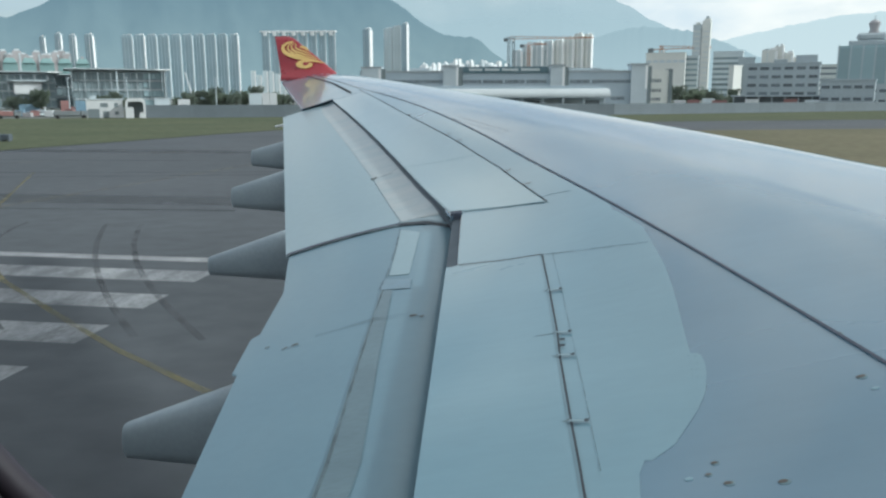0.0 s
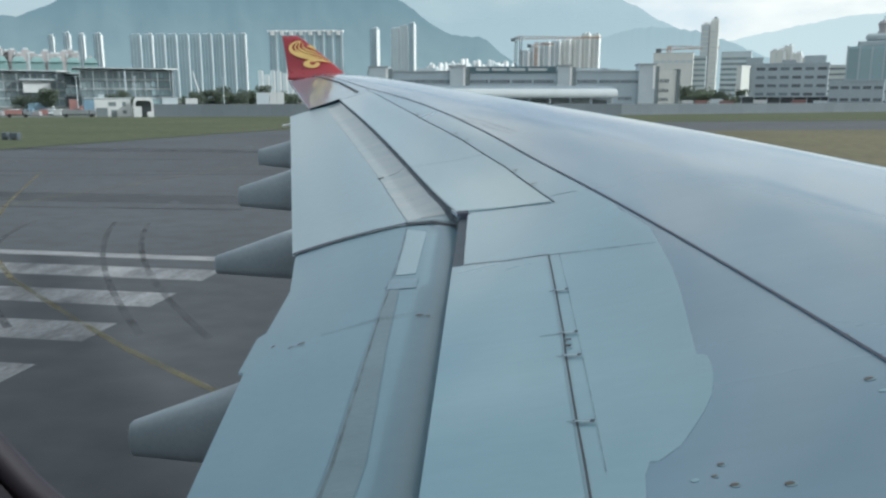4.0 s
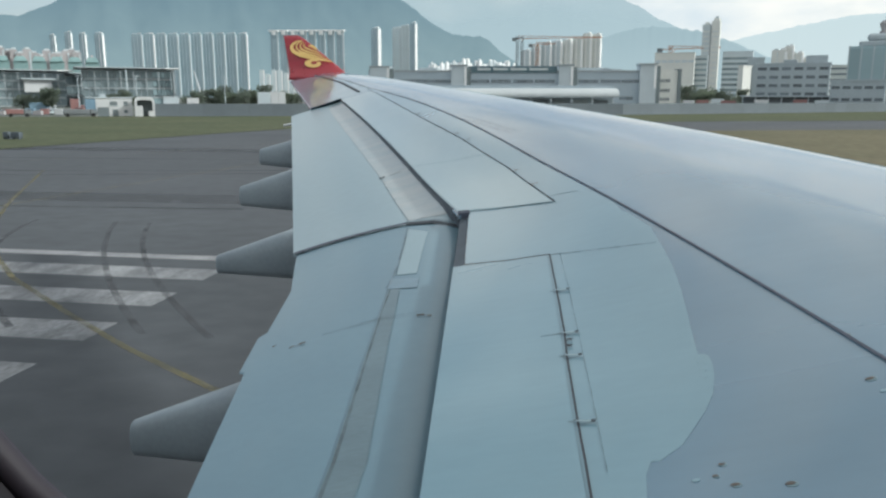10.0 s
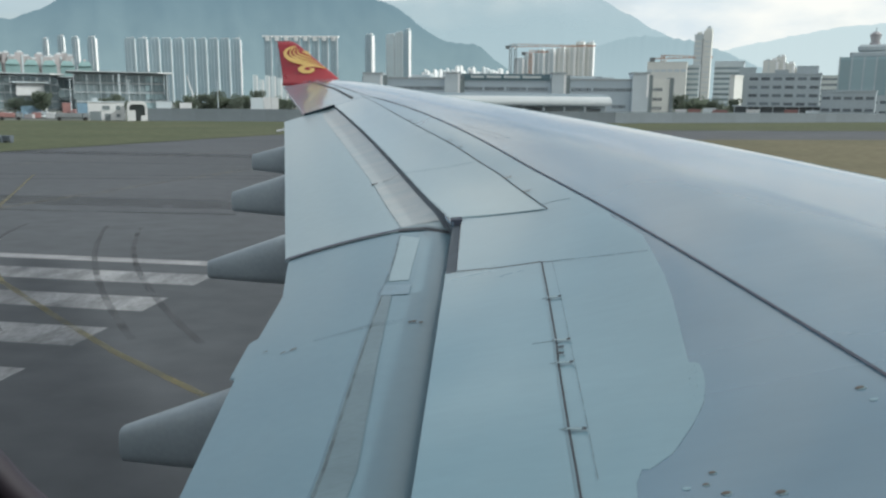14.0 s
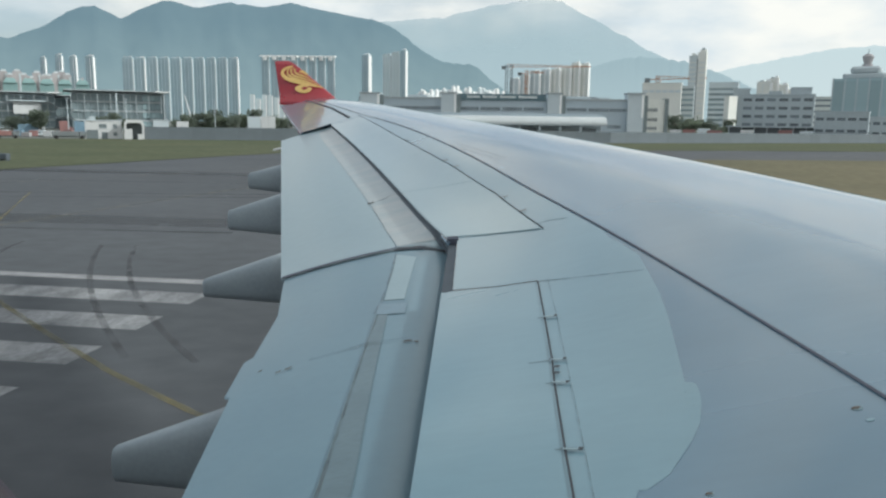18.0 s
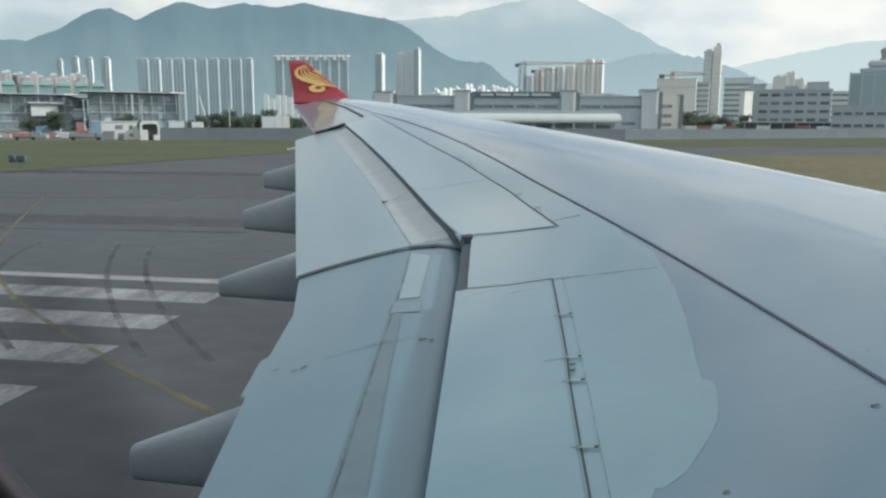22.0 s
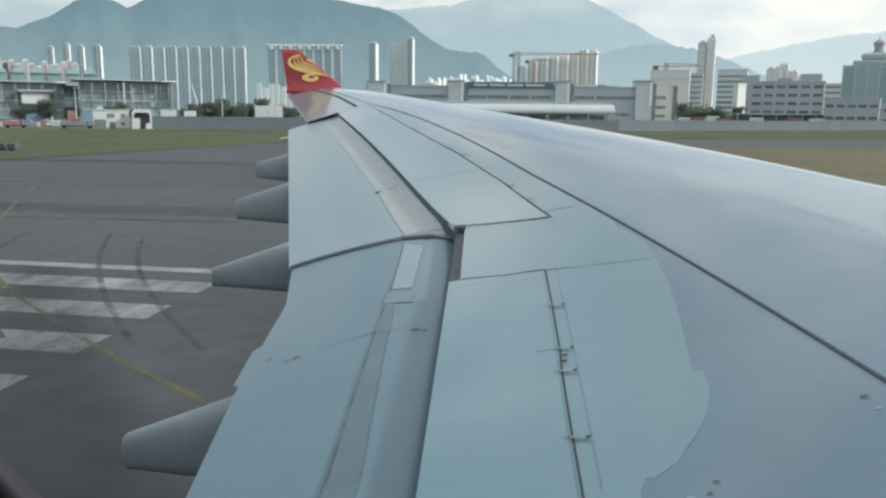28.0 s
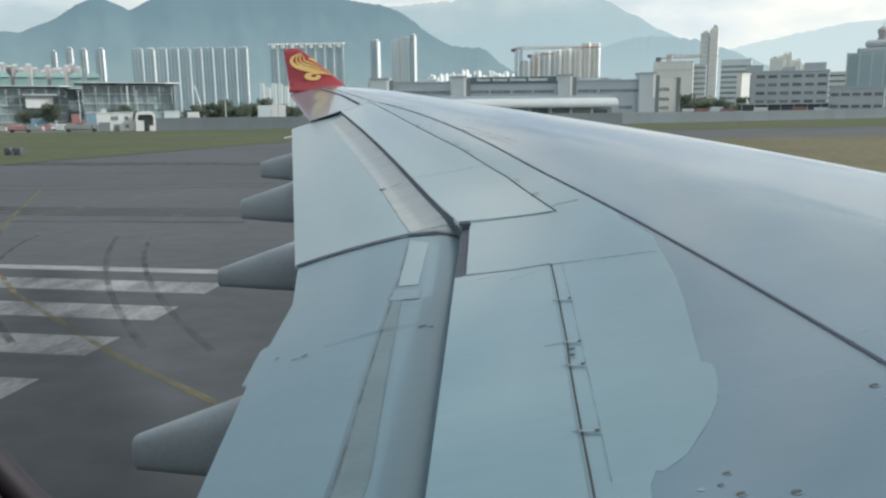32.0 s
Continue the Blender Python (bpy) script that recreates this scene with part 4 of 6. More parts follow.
def fin_band(pts, widths, paint=M_YELLOW, lift=0.105):
    """A curved yellow band on the fin's inboard face, through its control points."""
    bm = bmesh.new()
    n = 26
    line = []
    for i in range(n + 1):
        t = i / n
        q = [Vector(p) for p in pts]
        while len(q) > 1:
            q = [a.lerp(b, t) for a, b in zip(q, q[1:])]
        line.append(q[0])
    rows = []
    for i, p in enumerate(line):
        d = (line[min(i + 1, n)] - line[max(i - 1, 0)]).normalized()
        t = i / n
        w = widths[0] * (1 - t) ** 2 + 2 * widths[1] * t * (1 - t) + widths[2] * t * t
        s = Vector((-d.y, d.x)) * w / 2
        row = []
        for q in (p + s, p - s):
            f = fin_point(q.x, q.y)
            row.append((f.x, f.y - lift, f.z))
        rows.append(row)
    grid_faces(bm, rows)
    return part("swirl_band", bm, paint, fin, "painted swirl band on the winglet")


fin_band([(0.50, 1.08), (-0.10, 0.98), (-0.04, 0.56), (0.75, 0.56), (1.55, 0.38)], (0.02, 0.24, 0.03))
fin_band([(0.52, 1.06), (0.14, 0.93), (0.20, 0.66), (0.80, 0.63), (1.38, 0.48)], (0.02, 0.10, 0.02))
fin_band([(0.57, 1.03), (0.30, 0.92), (0.38, 0.71), (0.86, 0.70), (1.24, 0.57)], (0.015, 0.10, 0.02))
fin_band([(0.62, 0.99), (0.48, 0.90), (0.58, 0.78), (0.92, 0.77), (1.10, 0.67)], (0.015, 0.09, 0.02))
fin_band([(0.72, 0.88), (0.84, 0.95), (0.92, 0.84), (1.03, 0.78)], (0.02, 0.16, 0.02))


def fin_disc(s0, h0, rs, rh, material, lift, name):
    bm = bmesh.new()
    ring = []
    for i in range(24):
        a = 2 * math.pi * i / 24
        f = fin_point(s0 + rs * math.cos(a), h0 + rh * math.sin(a))
        ring.append(bm.verts.new((f.x, f.y - lift, f.z)))
    bm.faces.new(ring)
    return part(name, bm, material, fin)


fin_disc(0.86, 0.335, 0.29, 0.135, M_YELLOW, 0.105, "swirl_eye")
fin_disc(0.90, 0.355, 0.10, 0.05, M_RED, 0.112, "swirl_hole")
fin_band([(1.17, 0.39), (1.05, 0.42), (0.95, 0.38)], (0.05, 0.03, 0.015), M_RED, 0.113)

# small marks on the skin
for x, y, r in ((1.441, 3.657, 0.022), (0.72, 3.245, 0.016), (0.682, 3.174, 0.014), (0.751, 3.101, 0.020), (0.955, 3.059, 0.022), (1.47, 4.061, 0.012)):
    ring = [(x + r * 1.05 * math.cos(a), y + r * 0.75 * math.sin(a)) for a in (2 * math.pi * i / 14 for i in range(14))]
    boss = part("drain_boss", sheet(ring, wing_z, 0.003, 0.006, 0.02, 0.02), M_FAINT, plane, "small round grease-stained fastener boss")
    ring = [(x + r * (0.9 * math.cos(a) - 0.3), y + r * (0.45 * math.sin(a) + 0.2)) for a in (2 * math.pi * i / 12 for i in range(12))]
    part("grease_spot", sheet(ring, wing_z, 0.0045, 0.002, 0.02, 0.02), M_RUST, boss, "brown grease spot")
for x, y in ((1.46, 3.554), (0.598, 3.166), (0.60, 2.98), (0.70, 2.99)):
    ring = [(x + 0.018 * math.cos(a), y + 0.011 * math.sin(a)) for a in (2 * math.pi * i / 12 for i in range(12))]
    part("filler_spot", sheet(ring, wing_z, 0.003, 0.004, 0.02, 0.02), M_PALE, plane, "pale filler spot")
for k in range(26):
    y = 3.45 + 0.082 * k
    x = on_line(sorted(((px_, py_) for px_, py_ in PATCH_EDGE), key=lambda q: q[1]), y) - 0.05
    part("rivet", ribbon([(x, y - 0.002), (x, y + 0.002)], 0.004, wing_z, 0.008, 0.01), M_FAINT, plane)
for x, y in ((0.775, 4.15), (0.772, 4.08), (0.768, 4.02), (0.76, 3.95), (0.74, 4.17), (0.738, 4.10), (0.735, 4.03), (0.73, 3.97)):
    part("rivet", ribbon([(x - 0.002, y), (x + 0.002, y)], 0.004, wing_z, 0.005, 0.01), M_FAINT, plane)
for j in range(2):
    for k in range(9):
        a = Vector((-1.657, 12.263)).lerp(Vector((-0.716, 10.459)), (k + 0.1) / 9) + Vector((0.07 * j, 0.03 * j))
        b = Vector((-1.657, 12.263)).lerp(Vector((-0.716, 10.459)), (k + 0.85) / 9) + Vector((0.07 * j, 0.03 * j))
        part("warning_text_bar", ribbon([tuple(a), tuple(b)], 0.0045, wing_z, 0.0035, 0.1), M_TEXT, plane, "small faded line of stencilled writing")


# ---- fuselage, cabin wall and window ----
def fuselage():
    bm = bmesh.new()
    cy, cz = -2.66, 5.3
    xs_ = [-15, -8, -3, -0.42, 0.42, 3, 8, 15]
    angs = [-180 + 6 * i for i in range(61)]
    for r, flip in ((2.82, False), (2.71, True)):
        vs = [[bm.verts.new((x, cy + r * math.cos(radians(a)), cz + r * math.sin(radians(a)))) for a in angs[:-1]] for x in xs_]
        for i in range(len(xs_) - 1):
            for j in range(60):
                if xs_[i] == -0.42 and -1 < angs[j] < 17:
                    continue
                k = (j + 1) % 60
                q = (vs[i][j], vs[i][k], vs[i + 1][k], vs[i + 1][j])
                bm.faces.new(tuple(reversed(q)) if flip else q)
        for row in (vs[0], vs[-1]):
            bm.faces.new(row)
    for f in bm.faces:
        f.smooth = len(f.verts) == 4
    return part("fuselage", bm, M_BODY, plane, "white painted fuselage tube with a cabin window")


fuselage()
WIN_X, WIN_Z, WIN_W, WIN_H, WIN_R = -0.005, 5.78, 0.158, 0.208, 0.10


def rounded(w, h, r, n=12):
    pts = []
    for cx, cz, a0 in ((w - r, h - r, 0), (r - w, h - r, 90), (r - w, r - h, 180), (w - r, r - h, 270)):
        pts += [(cx + r * math.cos(radians(a0 + 90 * i / n)), cz + r * math.sin(radians(a0 + 90 * i / n))) for i in range(n + 1)]
    return pts


def window_panel():
    bm = bmesh.new()
    hole = rounded(WIN_W, WIN_H, WIN_R)
    outer_ = []
    for x, z in hole:
        k = min(0.55 / max(abs(x), 1e-6), 0.60 / max(abs(z), 1e-6))
        outer_.append((x * k, z * k))
    ring = lambda pts, y: [(WIN_X + x, y, WIN_Z + z) for x, z in pts]
    grid_faces(bm, [ring(outer_, 0.05), ring(hole, 0.05), ring(hole, 0.165), ring(outer_, 0.165), ring(outer_, 0.05)], True)
    bmesh.ops.recalc_face_normals(bm, faces=bm.faces)
    return part("window_panel", bm, M_CABIN, plane, "dark cabin wall panel round the window")


frame_panel = window_panel()
bm = bmesh.new()
hole, rim = rounded(WIN_W + 0.02, WIN_H + 0.02, WIN_R + 0.02), []
for x, z in hole:
    k = min(0.57 / max(abs(x), 1e-6), 0.62 / max(abs(z), 1e-6))
    rim.append((x * k, z * k))
grid_faces(bm, [[(WIN_X + x, 0.1665, WIN_Z + z) for x, z in hole], [(WIN_X + x, 0.1665, WIN_Z + z) for x, z in rim], [(WIN_X + x, 0.05, WIN_Z + z) for x, z in rim]], True)
part("outer_skin_panel", bm, M_BODY, frame_panel, "white painted skin round the window")
bm = bmesh.new()
prof = [(0.0045 * math.cos(a), 0.0045 * math.sin(a)) for a in (2 * math.pi * i / 8 for i in range(8))]
rows = []
for (x, z) in rounded(WIN_W, WIN_H, WIN_R):
    d = Vector((x, z)).normalized()
    rows.append([(WIN_X + x + d.x * p, 0.162 + q, WIN_Z + z + d.y * p) for p, q in prof])
rows.append(rows[0])
grid_faces(bm, rows, True)
part("window_seal", bm, M_RIM, frame_panel, "grey rubber window seal", True)

# landing gear, which carries the aircraft
for x, y in ((1.0, 2.4), (-0.4, 2.4), (1.0, -4.6), (-0.4, -4.6), (13.0, -2.66)):
    for dy in (-0.5, 0.5):
        bm = bmesh.new()
        tube(bm, (x, y + dy - 0.22, 0.66), (x, y + dy + 0.22, 0.66), 0.68, 24)
        part("wheel", bm, M_TYRE, plane, "black aircraft tyre")
for x, y, zt in ((0.3, 2.4, 3.55), (0.3, -4.6, 3.6), (13.0, -2.66, 2.9)):
    bm = bmesh.new()
    tube(bm, (x, y, 0.6), (x, y, zt), 0.17, 12)
    part("gear_leg", bm, M_STEEL, plane)


# ---- hills far behind the town ----
def hills(name, ridge, reach, depth, material, label, seed, rough=1.0):
    """A ridge given by bearings and heights, with spurs and gullies down to the plain."""
    rnd = random.Random(seed)
    bm = bmesh.new()
    n = 260
    rows = []
    b0, b1 = ridge[0][0], ridge[-1][0]
    layers = 22
    for j in range(layers + 1):
        t = j / layers
        row = []
        for i in range(n + 1):
            b = b0 + (b1 - b0) * i / n
            h = float(np.interp(b, [r[0] for r in ridge], [r[1] for r in ridge]))
            keep = (1 - t) ** 3 if rough < 0.5 else 1 - t
            h += keep * (9.0 * noise.noise(Vector((b * 0.9, seed, 0))) + 6.0 * noise.noise(Vector((b * 2.7, seed + 4, 0))))
            spur = 1 - 2.4 * abs(noise.noise(Vector((b * 0.30 + 1.3 * t, seed * 3.1, 1.9 * t - b * 0.05))))
            fold = 0.07 * spur + 0.05 * noise.noise(Vector((b * 0.7 - 2.5 * t, seed * 2.1, t * 5))) + 0.04 * noise.noise(Vector((b * 1.6, seed * 1.7, t * 11)))
            fold *= rough
            z = max(-5.0, h * (1 - t) ** (1.25) * (1 + fold * math.sin(math.pi * t)))
            row.append(polar(b, reach - depth * t * (1 + 0.25 * fold), z))
        rows.append(row)
    rows.insert(0, [p * (1 + 160 / reach) for p in rows[0]])
    for p in rows[0]:
        p.z *= 0.93
    rows.insert(0, [Vector((p.x * 1.03, p.y * 1.03, -5)) for p in rows[0]])
    grid_faces(bm, rows)
    bmesh.ops.recalc_face_normals(bm, faces=bm.faces)
    return tagged(part(name, bm, material, None, "", True), label, "hills", kind="structure")


RIDGE_NEAR = [(-62, 158), (-52, 247), (-44.3, 256), (-40.8, 343), (-38.3, 373), (-37.1, 367), (-35.7, 409), (-34.7, 450), (-33.7, 507), (-31.95, 543), (-31.1, 512), (-30.4, 483), (-29.5, 529), (-27.7, 588), (-26.4, 577), (-25.4, 560), (-23.4, 597), (-21.6, 584), (-20.9, 579), (-19.3, 609), (-17.3, 581), (-14.9, 551), (-12.9, 530), (-12.3, 510), (-11.66, 485), (-11.1, 455), (-10.5, 412), (-8.9, 343), (-7.7, 320), (-6.2, 316), (-5.6, 299), (-4.6, 246), (-3.8, 205), (-2, 125), (0, 60), (2, 20)]
RIDGE_BACK = [(-20, 300), (-16.5, 418), (-12.9, 500), (-8.4, 530), (-4.3, 596), (-1.9, 621), (0.1, 608), (1.3, 558), (3.7, 473), (6.1, 375), (7.6, 327), (11.4, 169), (15, 60)]
RIDGE_RIGHT = [(-3, 30), (-1, 130), (0.5, 212), (1.5, 262), (2.4, 291), (3.6, 318), (4.6, 333), (5.7, 341), (8.7, 318), (11.0, 262), (13.2, 194), (15.0, 127), (18, 40)]
RIDGE_FAR = [(6, 160), (9.6, 223), (11.4, 275), (14.8, 321), (18.1, 363), (20.3, 369), (24.3, 321), (30, 260), (40, 180), (60, 120)]
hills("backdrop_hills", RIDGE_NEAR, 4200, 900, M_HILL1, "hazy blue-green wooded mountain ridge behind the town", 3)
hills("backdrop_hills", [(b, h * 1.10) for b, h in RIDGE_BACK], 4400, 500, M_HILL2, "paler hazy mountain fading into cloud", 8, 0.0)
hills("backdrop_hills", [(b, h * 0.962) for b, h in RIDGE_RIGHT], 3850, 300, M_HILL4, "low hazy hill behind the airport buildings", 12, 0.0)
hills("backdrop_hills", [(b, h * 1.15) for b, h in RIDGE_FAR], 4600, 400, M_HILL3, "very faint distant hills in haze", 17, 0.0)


# ---- far housing towers ----
def tower_block(bearing, reach, w, h, body, rib, label, ribs=2, crown=True, group="", lit=-1, turn=-16.0):
    """A slim housing tower: shaft with recessed bays, projecting edges, plant room on the roof."""
    p = polar(bearing, reach)
    ob = thing("housing_tower", label, "tower block", p, -bearing + turn, group)
    w *= 0.86
    d = w * 0.34
    part("shaft", abox(-w / 2, w / 2, -d / 2, d / 2, 0, h), body, ob)
    rw = w * 0.5 / ribs * 0.56
    for k in range(ribs):
        x = -w / 2 + w * (k + 0.5) / ribs
        part("bay", abox(x - rw, x + rw, -d / 2 - w * 0.035, -d / 2, 0, h - 3 - 1.5 * (k % 2)), body, ob)
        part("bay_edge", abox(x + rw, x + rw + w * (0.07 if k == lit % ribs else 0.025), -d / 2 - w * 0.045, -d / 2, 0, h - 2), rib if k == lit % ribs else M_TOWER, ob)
    # sunlight painted in: corner strip and sunward side take the pale edge colour
    part("edge_wall", abox(w / 2 - w * 0.05, w / 2 + w * 0.05, -d / 2 - 1, -d / 2 + w * 0.14, 0, h - 1), rib, ob, "corner strip painted pale for sunlight")
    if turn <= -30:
        part("sunlit_side", abox(w / 2, w / 2 + 0.4, -d / 2 + w * 0.14, d / 2, 0, h - 1), rib, ob, "side wall painted white for sunlight")
    if crown:
        part("roof_slab", abox(-w * 0.48, w * 0.48, -d * 0.48, d * 0.48, h, h + 1.6), body, ob)
        part("roof_house", abox(-w * 0.34, -w * 0.06, -d * 0.4, d * 0.3, h + 1.6, h + 3.8), M_TOWER_RIB_B, ob)
        part("roof_house", abox(w * 0.08, w * 0.42, -d * 0.4, d * 0.1, h + 1.6, h + 5), rib, ob)
    return ob


rndt = random.Random(5)
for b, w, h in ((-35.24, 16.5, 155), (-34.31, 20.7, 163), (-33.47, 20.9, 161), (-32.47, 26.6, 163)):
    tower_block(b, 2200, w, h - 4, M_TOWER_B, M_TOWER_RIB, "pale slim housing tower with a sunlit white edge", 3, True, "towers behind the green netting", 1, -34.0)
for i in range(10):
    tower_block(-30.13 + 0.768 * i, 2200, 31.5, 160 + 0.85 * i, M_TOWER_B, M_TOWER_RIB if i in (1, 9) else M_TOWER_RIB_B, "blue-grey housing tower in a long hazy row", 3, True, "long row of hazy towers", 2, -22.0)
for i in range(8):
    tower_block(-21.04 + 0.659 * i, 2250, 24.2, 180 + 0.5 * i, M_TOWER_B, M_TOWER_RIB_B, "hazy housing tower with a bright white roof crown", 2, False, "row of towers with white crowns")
for i in range(8):
    b = -21.04 + 0.659 * i
    ob = [o for o in scene.objects if o.name.startswith("housing_tower") and (o.location - polar(b, 2250)).length < 2][0]
    h = 180 + 0.5 * i
    part("roof_crown", abox(-13, 13, -11, 9, h, h + 4), M_TOWER_RIB, ob, "white roof crown")
    part("crown_tooth", abox(-4, 5, -12, 2, h - 9, h), M_TOWER_RIB, ob)
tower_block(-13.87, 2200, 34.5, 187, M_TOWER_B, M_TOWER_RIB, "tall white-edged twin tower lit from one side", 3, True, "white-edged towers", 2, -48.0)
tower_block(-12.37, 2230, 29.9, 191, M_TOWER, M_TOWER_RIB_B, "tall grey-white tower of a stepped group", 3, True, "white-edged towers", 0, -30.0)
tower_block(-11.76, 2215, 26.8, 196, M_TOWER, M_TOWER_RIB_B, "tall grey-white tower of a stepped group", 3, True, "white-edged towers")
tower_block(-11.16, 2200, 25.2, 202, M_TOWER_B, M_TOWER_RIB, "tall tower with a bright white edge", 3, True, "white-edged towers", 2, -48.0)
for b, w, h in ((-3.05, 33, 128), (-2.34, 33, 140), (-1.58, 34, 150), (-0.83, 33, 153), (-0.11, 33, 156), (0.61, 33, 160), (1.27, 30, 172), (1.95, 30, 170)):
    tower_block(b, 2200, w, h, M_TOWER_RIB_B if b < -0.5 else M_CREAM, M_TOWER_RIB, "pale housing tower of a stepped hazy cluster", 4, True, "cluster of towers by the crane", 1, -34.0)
for b, w, h in ((14.03, 29, 84), (14.6, 18, 90), (15.09, 25, 78), (15.6, 16, 70)):
    tower_block(b, 1500, w, h, M_CREAM, M_TOWER_RIB, "cream housing tower behind the airport offices", 2, True, "cream towers")

# low white blocks on the slope and along the shore
for i in range(64):
    b = -10.0 + 7.2 * i / 63 + rndt.uniform(-0.1, 0.1)
    h = rndt.uniform(78, 112) + 14 * math.sin(i * 0.35) ** 2
    w = rndt.uniform(5, 13)
    ob = thing("hillside_block", "small white apartment block on the hill slope", "building", polar(b, 2600 + rndt.uniform(-60, 60)), -b - 50, "white hillside blocks")
    part("wall", abox(-w / 2, w / 2, -5, 5, 0, h), M_TOWER_RIB_B if i % 2 else M_TOWER_RIB, ob)
    part("roof", abox(-w / 3, w / 4, -3, 3, h, h + 4), M_TOWER_RIB, ob)
for i in range(7):
    b = -22.0 + 0.42 * i
    h = rndt.uniform(45, 60)
    ob = thing("shore_block", "small pale block at the foot of the towers", "building", polar(b, 1700), -b, "pale shore blocks")
    part("wall", abox(-5, 5, -5, 5, 0, h), M_TOWER, ob)
    part("edge_wall", abox(2.5, 5.3, -5.6, -4.8, 0, h - 2), M_TOWER_RIB, ob)
for i in range(18):
    b = -40.0 + 0.36 * i + rndt.uniform(-0.08, 0.08)
    h = rndt.uniform(80, 94)
    w = rndt.uniform(11, 17)
    ob = thing("housing_block", "pinkish white mid-rise housing block with pale roof", "building", polar(b, 1700 + rndt.uniform(-30, 30)), -b, "pinkish housing blocks")
    part("wall", abox(-w / 2, w / 2, -6, 6, 0, h), M_PINK, ob)
    part("roof_house", abox(-w / 4, w / 3, -4, 3, h, h + 3.5), M_TOWER_RIB_B, ob)
    part("bay", abox(w * 0.2, w * 0.42, -7, -6, 0, h - 4), M_TOWER, ob)
for i in range(7):
    b = -39.3 + 1.05 * i
    ob = thing("scaffolded_block", "block wrapped in green scaffold netting", "building", polar(b, 1500), -b, "green netted blocks")
    part("netting", abox(-11, 11, -8, 8, 0, 62), M_NET, ob)
    bm = bmesh.new()
    r = bmesh.ops.create_cone(bm, cap_ends=True, segments=4, radius1=15, radius2=9, depth=8, matrix=Matrix.Translation((0, 0, 66)) @ Matrix.Rotation(radians(45), 4, "Z"))
    part("netting_top", bm, M_NET, ob)
    part("core", abox(-2, 2, -2, 2, 66, 74), M_PINK, ob)


# ---- cranes ----
def crane(bearing, reach, mast_h, jib, back, mast_mat, jib_mat, label, double=False, turn=0.0):
    ob = thing("tower_crane", label, "crane", polar(bearing, reach), -bearing + turn)
    for x in ((-2.6, 2.6) if double else (0.0,)):
        bm = bmesh.new()
        s = 1.3
        for dx in (-s, s):
            for dy in (-s, s):
                box(bm, x + dx - 0.35, x + dx + 0.35, dy - 0.35, dy + 0.35, 0, mast_h)
        for k in range(int(mast_h / 4)):
            tube(bm, (x - s, -s, 4 * k), (x + s, -s, 4 * k + 4), 0.25, 4)
            tube(bm, (x - s, s, 4 * k + 4), (x + s, s, 4 * k), 0.25, 4)
        part("mast", bm, mast_mat, ob)
    zj = mast_h - 3
    bm = bmesh.new()
    tube(bm, (-back, 0, zj), (jib, 0, zj + 1.0), 0.5, 4)
    tube(bm, (-2, 0, zj + 3), (jib, 0, zj + 1.4), 0.35, 4)
    n = int(jib / 4)
    for k in range(n):
        tube(bm, (4 * k, 0, zj + 0.2), (4 * k + 2, 0, zj + 2.6 - 1.4 * k / n), 0.22, 4)
    part("jib", bm, jib_mat, ob, "long thin lattice jib")
    part("counterweight", abox(-back - 2, -back + 2.5, -1, 1, zj - 2.5, zj + 1.0), M_DARKSTEEL, ob)
    part("cab", abox(1.2, 3.2, -2.2, -0.8, zj - 2.5, zj), M_TOWER_RIB, ob, "white cab")
    return ob


crane(-3.52, 900, 72.5, 92, 6.5, M_DARKSTEEL, M_ORANGE, "tower crane with dark twin masts and an orange jib", True)
crane(-2.25, 905, 66, 20, 8, M_ORANGE, M_ORANGE, "orange tower crane behind the catering building")
crane(7.0, 700, 48, 40, 9, M_ORANGE, M_ORANGE, "small orange and white crane beside the offices")


# ---- buildings of the airport ----
def windows(parent, xs_, y, z, w, h, mesh, name="window"):
    for x in xs_:
        ob = new(name, mesh)
        ob.parent = parent
        ob.location = (x, y, z)


def unit(w, d, h, material, name="pane"):
    me = mesh_from(box(bmesh.new(), -w / 2, w / 2, -d / 2, d / 2, -h / 2, h / 2), name)
    me.materials.append(material)
    return me


# catering building: long grey-blue hall with pale stair towers and a sign band
hall = thing("catering_hall", "long grey-blue hall with pale stair towers and a dark sign band", "building", polar(-3.30, 330), 3.30 + 2.5)
W = 64.5
part("wall", abox(-W, W - 9, 0, 26, 0, 16.0), M_WALL_GREY, hall)
part("parapet", abox(-W, W - 9, -0.25, 0.3, 15.6, 16.4), M_MULLION, hall)
SPAN = (-58.4, -26.3, 17.4, 51.0)
for x, w, h in ((-59.6, 4.0, 17.4), (-26.3, 3.2, 17.9), (18.0, 2.9, 18.0), (51.6, 3.3, 18.4)):
    t = part("stair_tower", abox(x - w, x + w, -2.2, 6, 0, h), M_PILASTER, hall, "pale clad stair tower")
    part("cap", abox(x - w - 0.4, x + w + 0.4, -2.6, 6.4, h, h + 0.7), M_MULLION, t)
    # white strip paints the sunlight on the stair tower's right edge
    part("corner_strip", abox(x + w - 0.9, x + w + 0.02, -2.35, -2.15, 9.0, h), M_TOWER_RIB, t)
    part("side_wall", abox(x + w, x + w + 1.8, -1.2, 4, 0, h - 0.4), M_DARKCLAD, t)
band = part("sign_band", abox(-22.6, 14.4, -0.5, 0, 15.4, 18.0), M_SIGN, hall, "dark teal sign band with pale lettering")
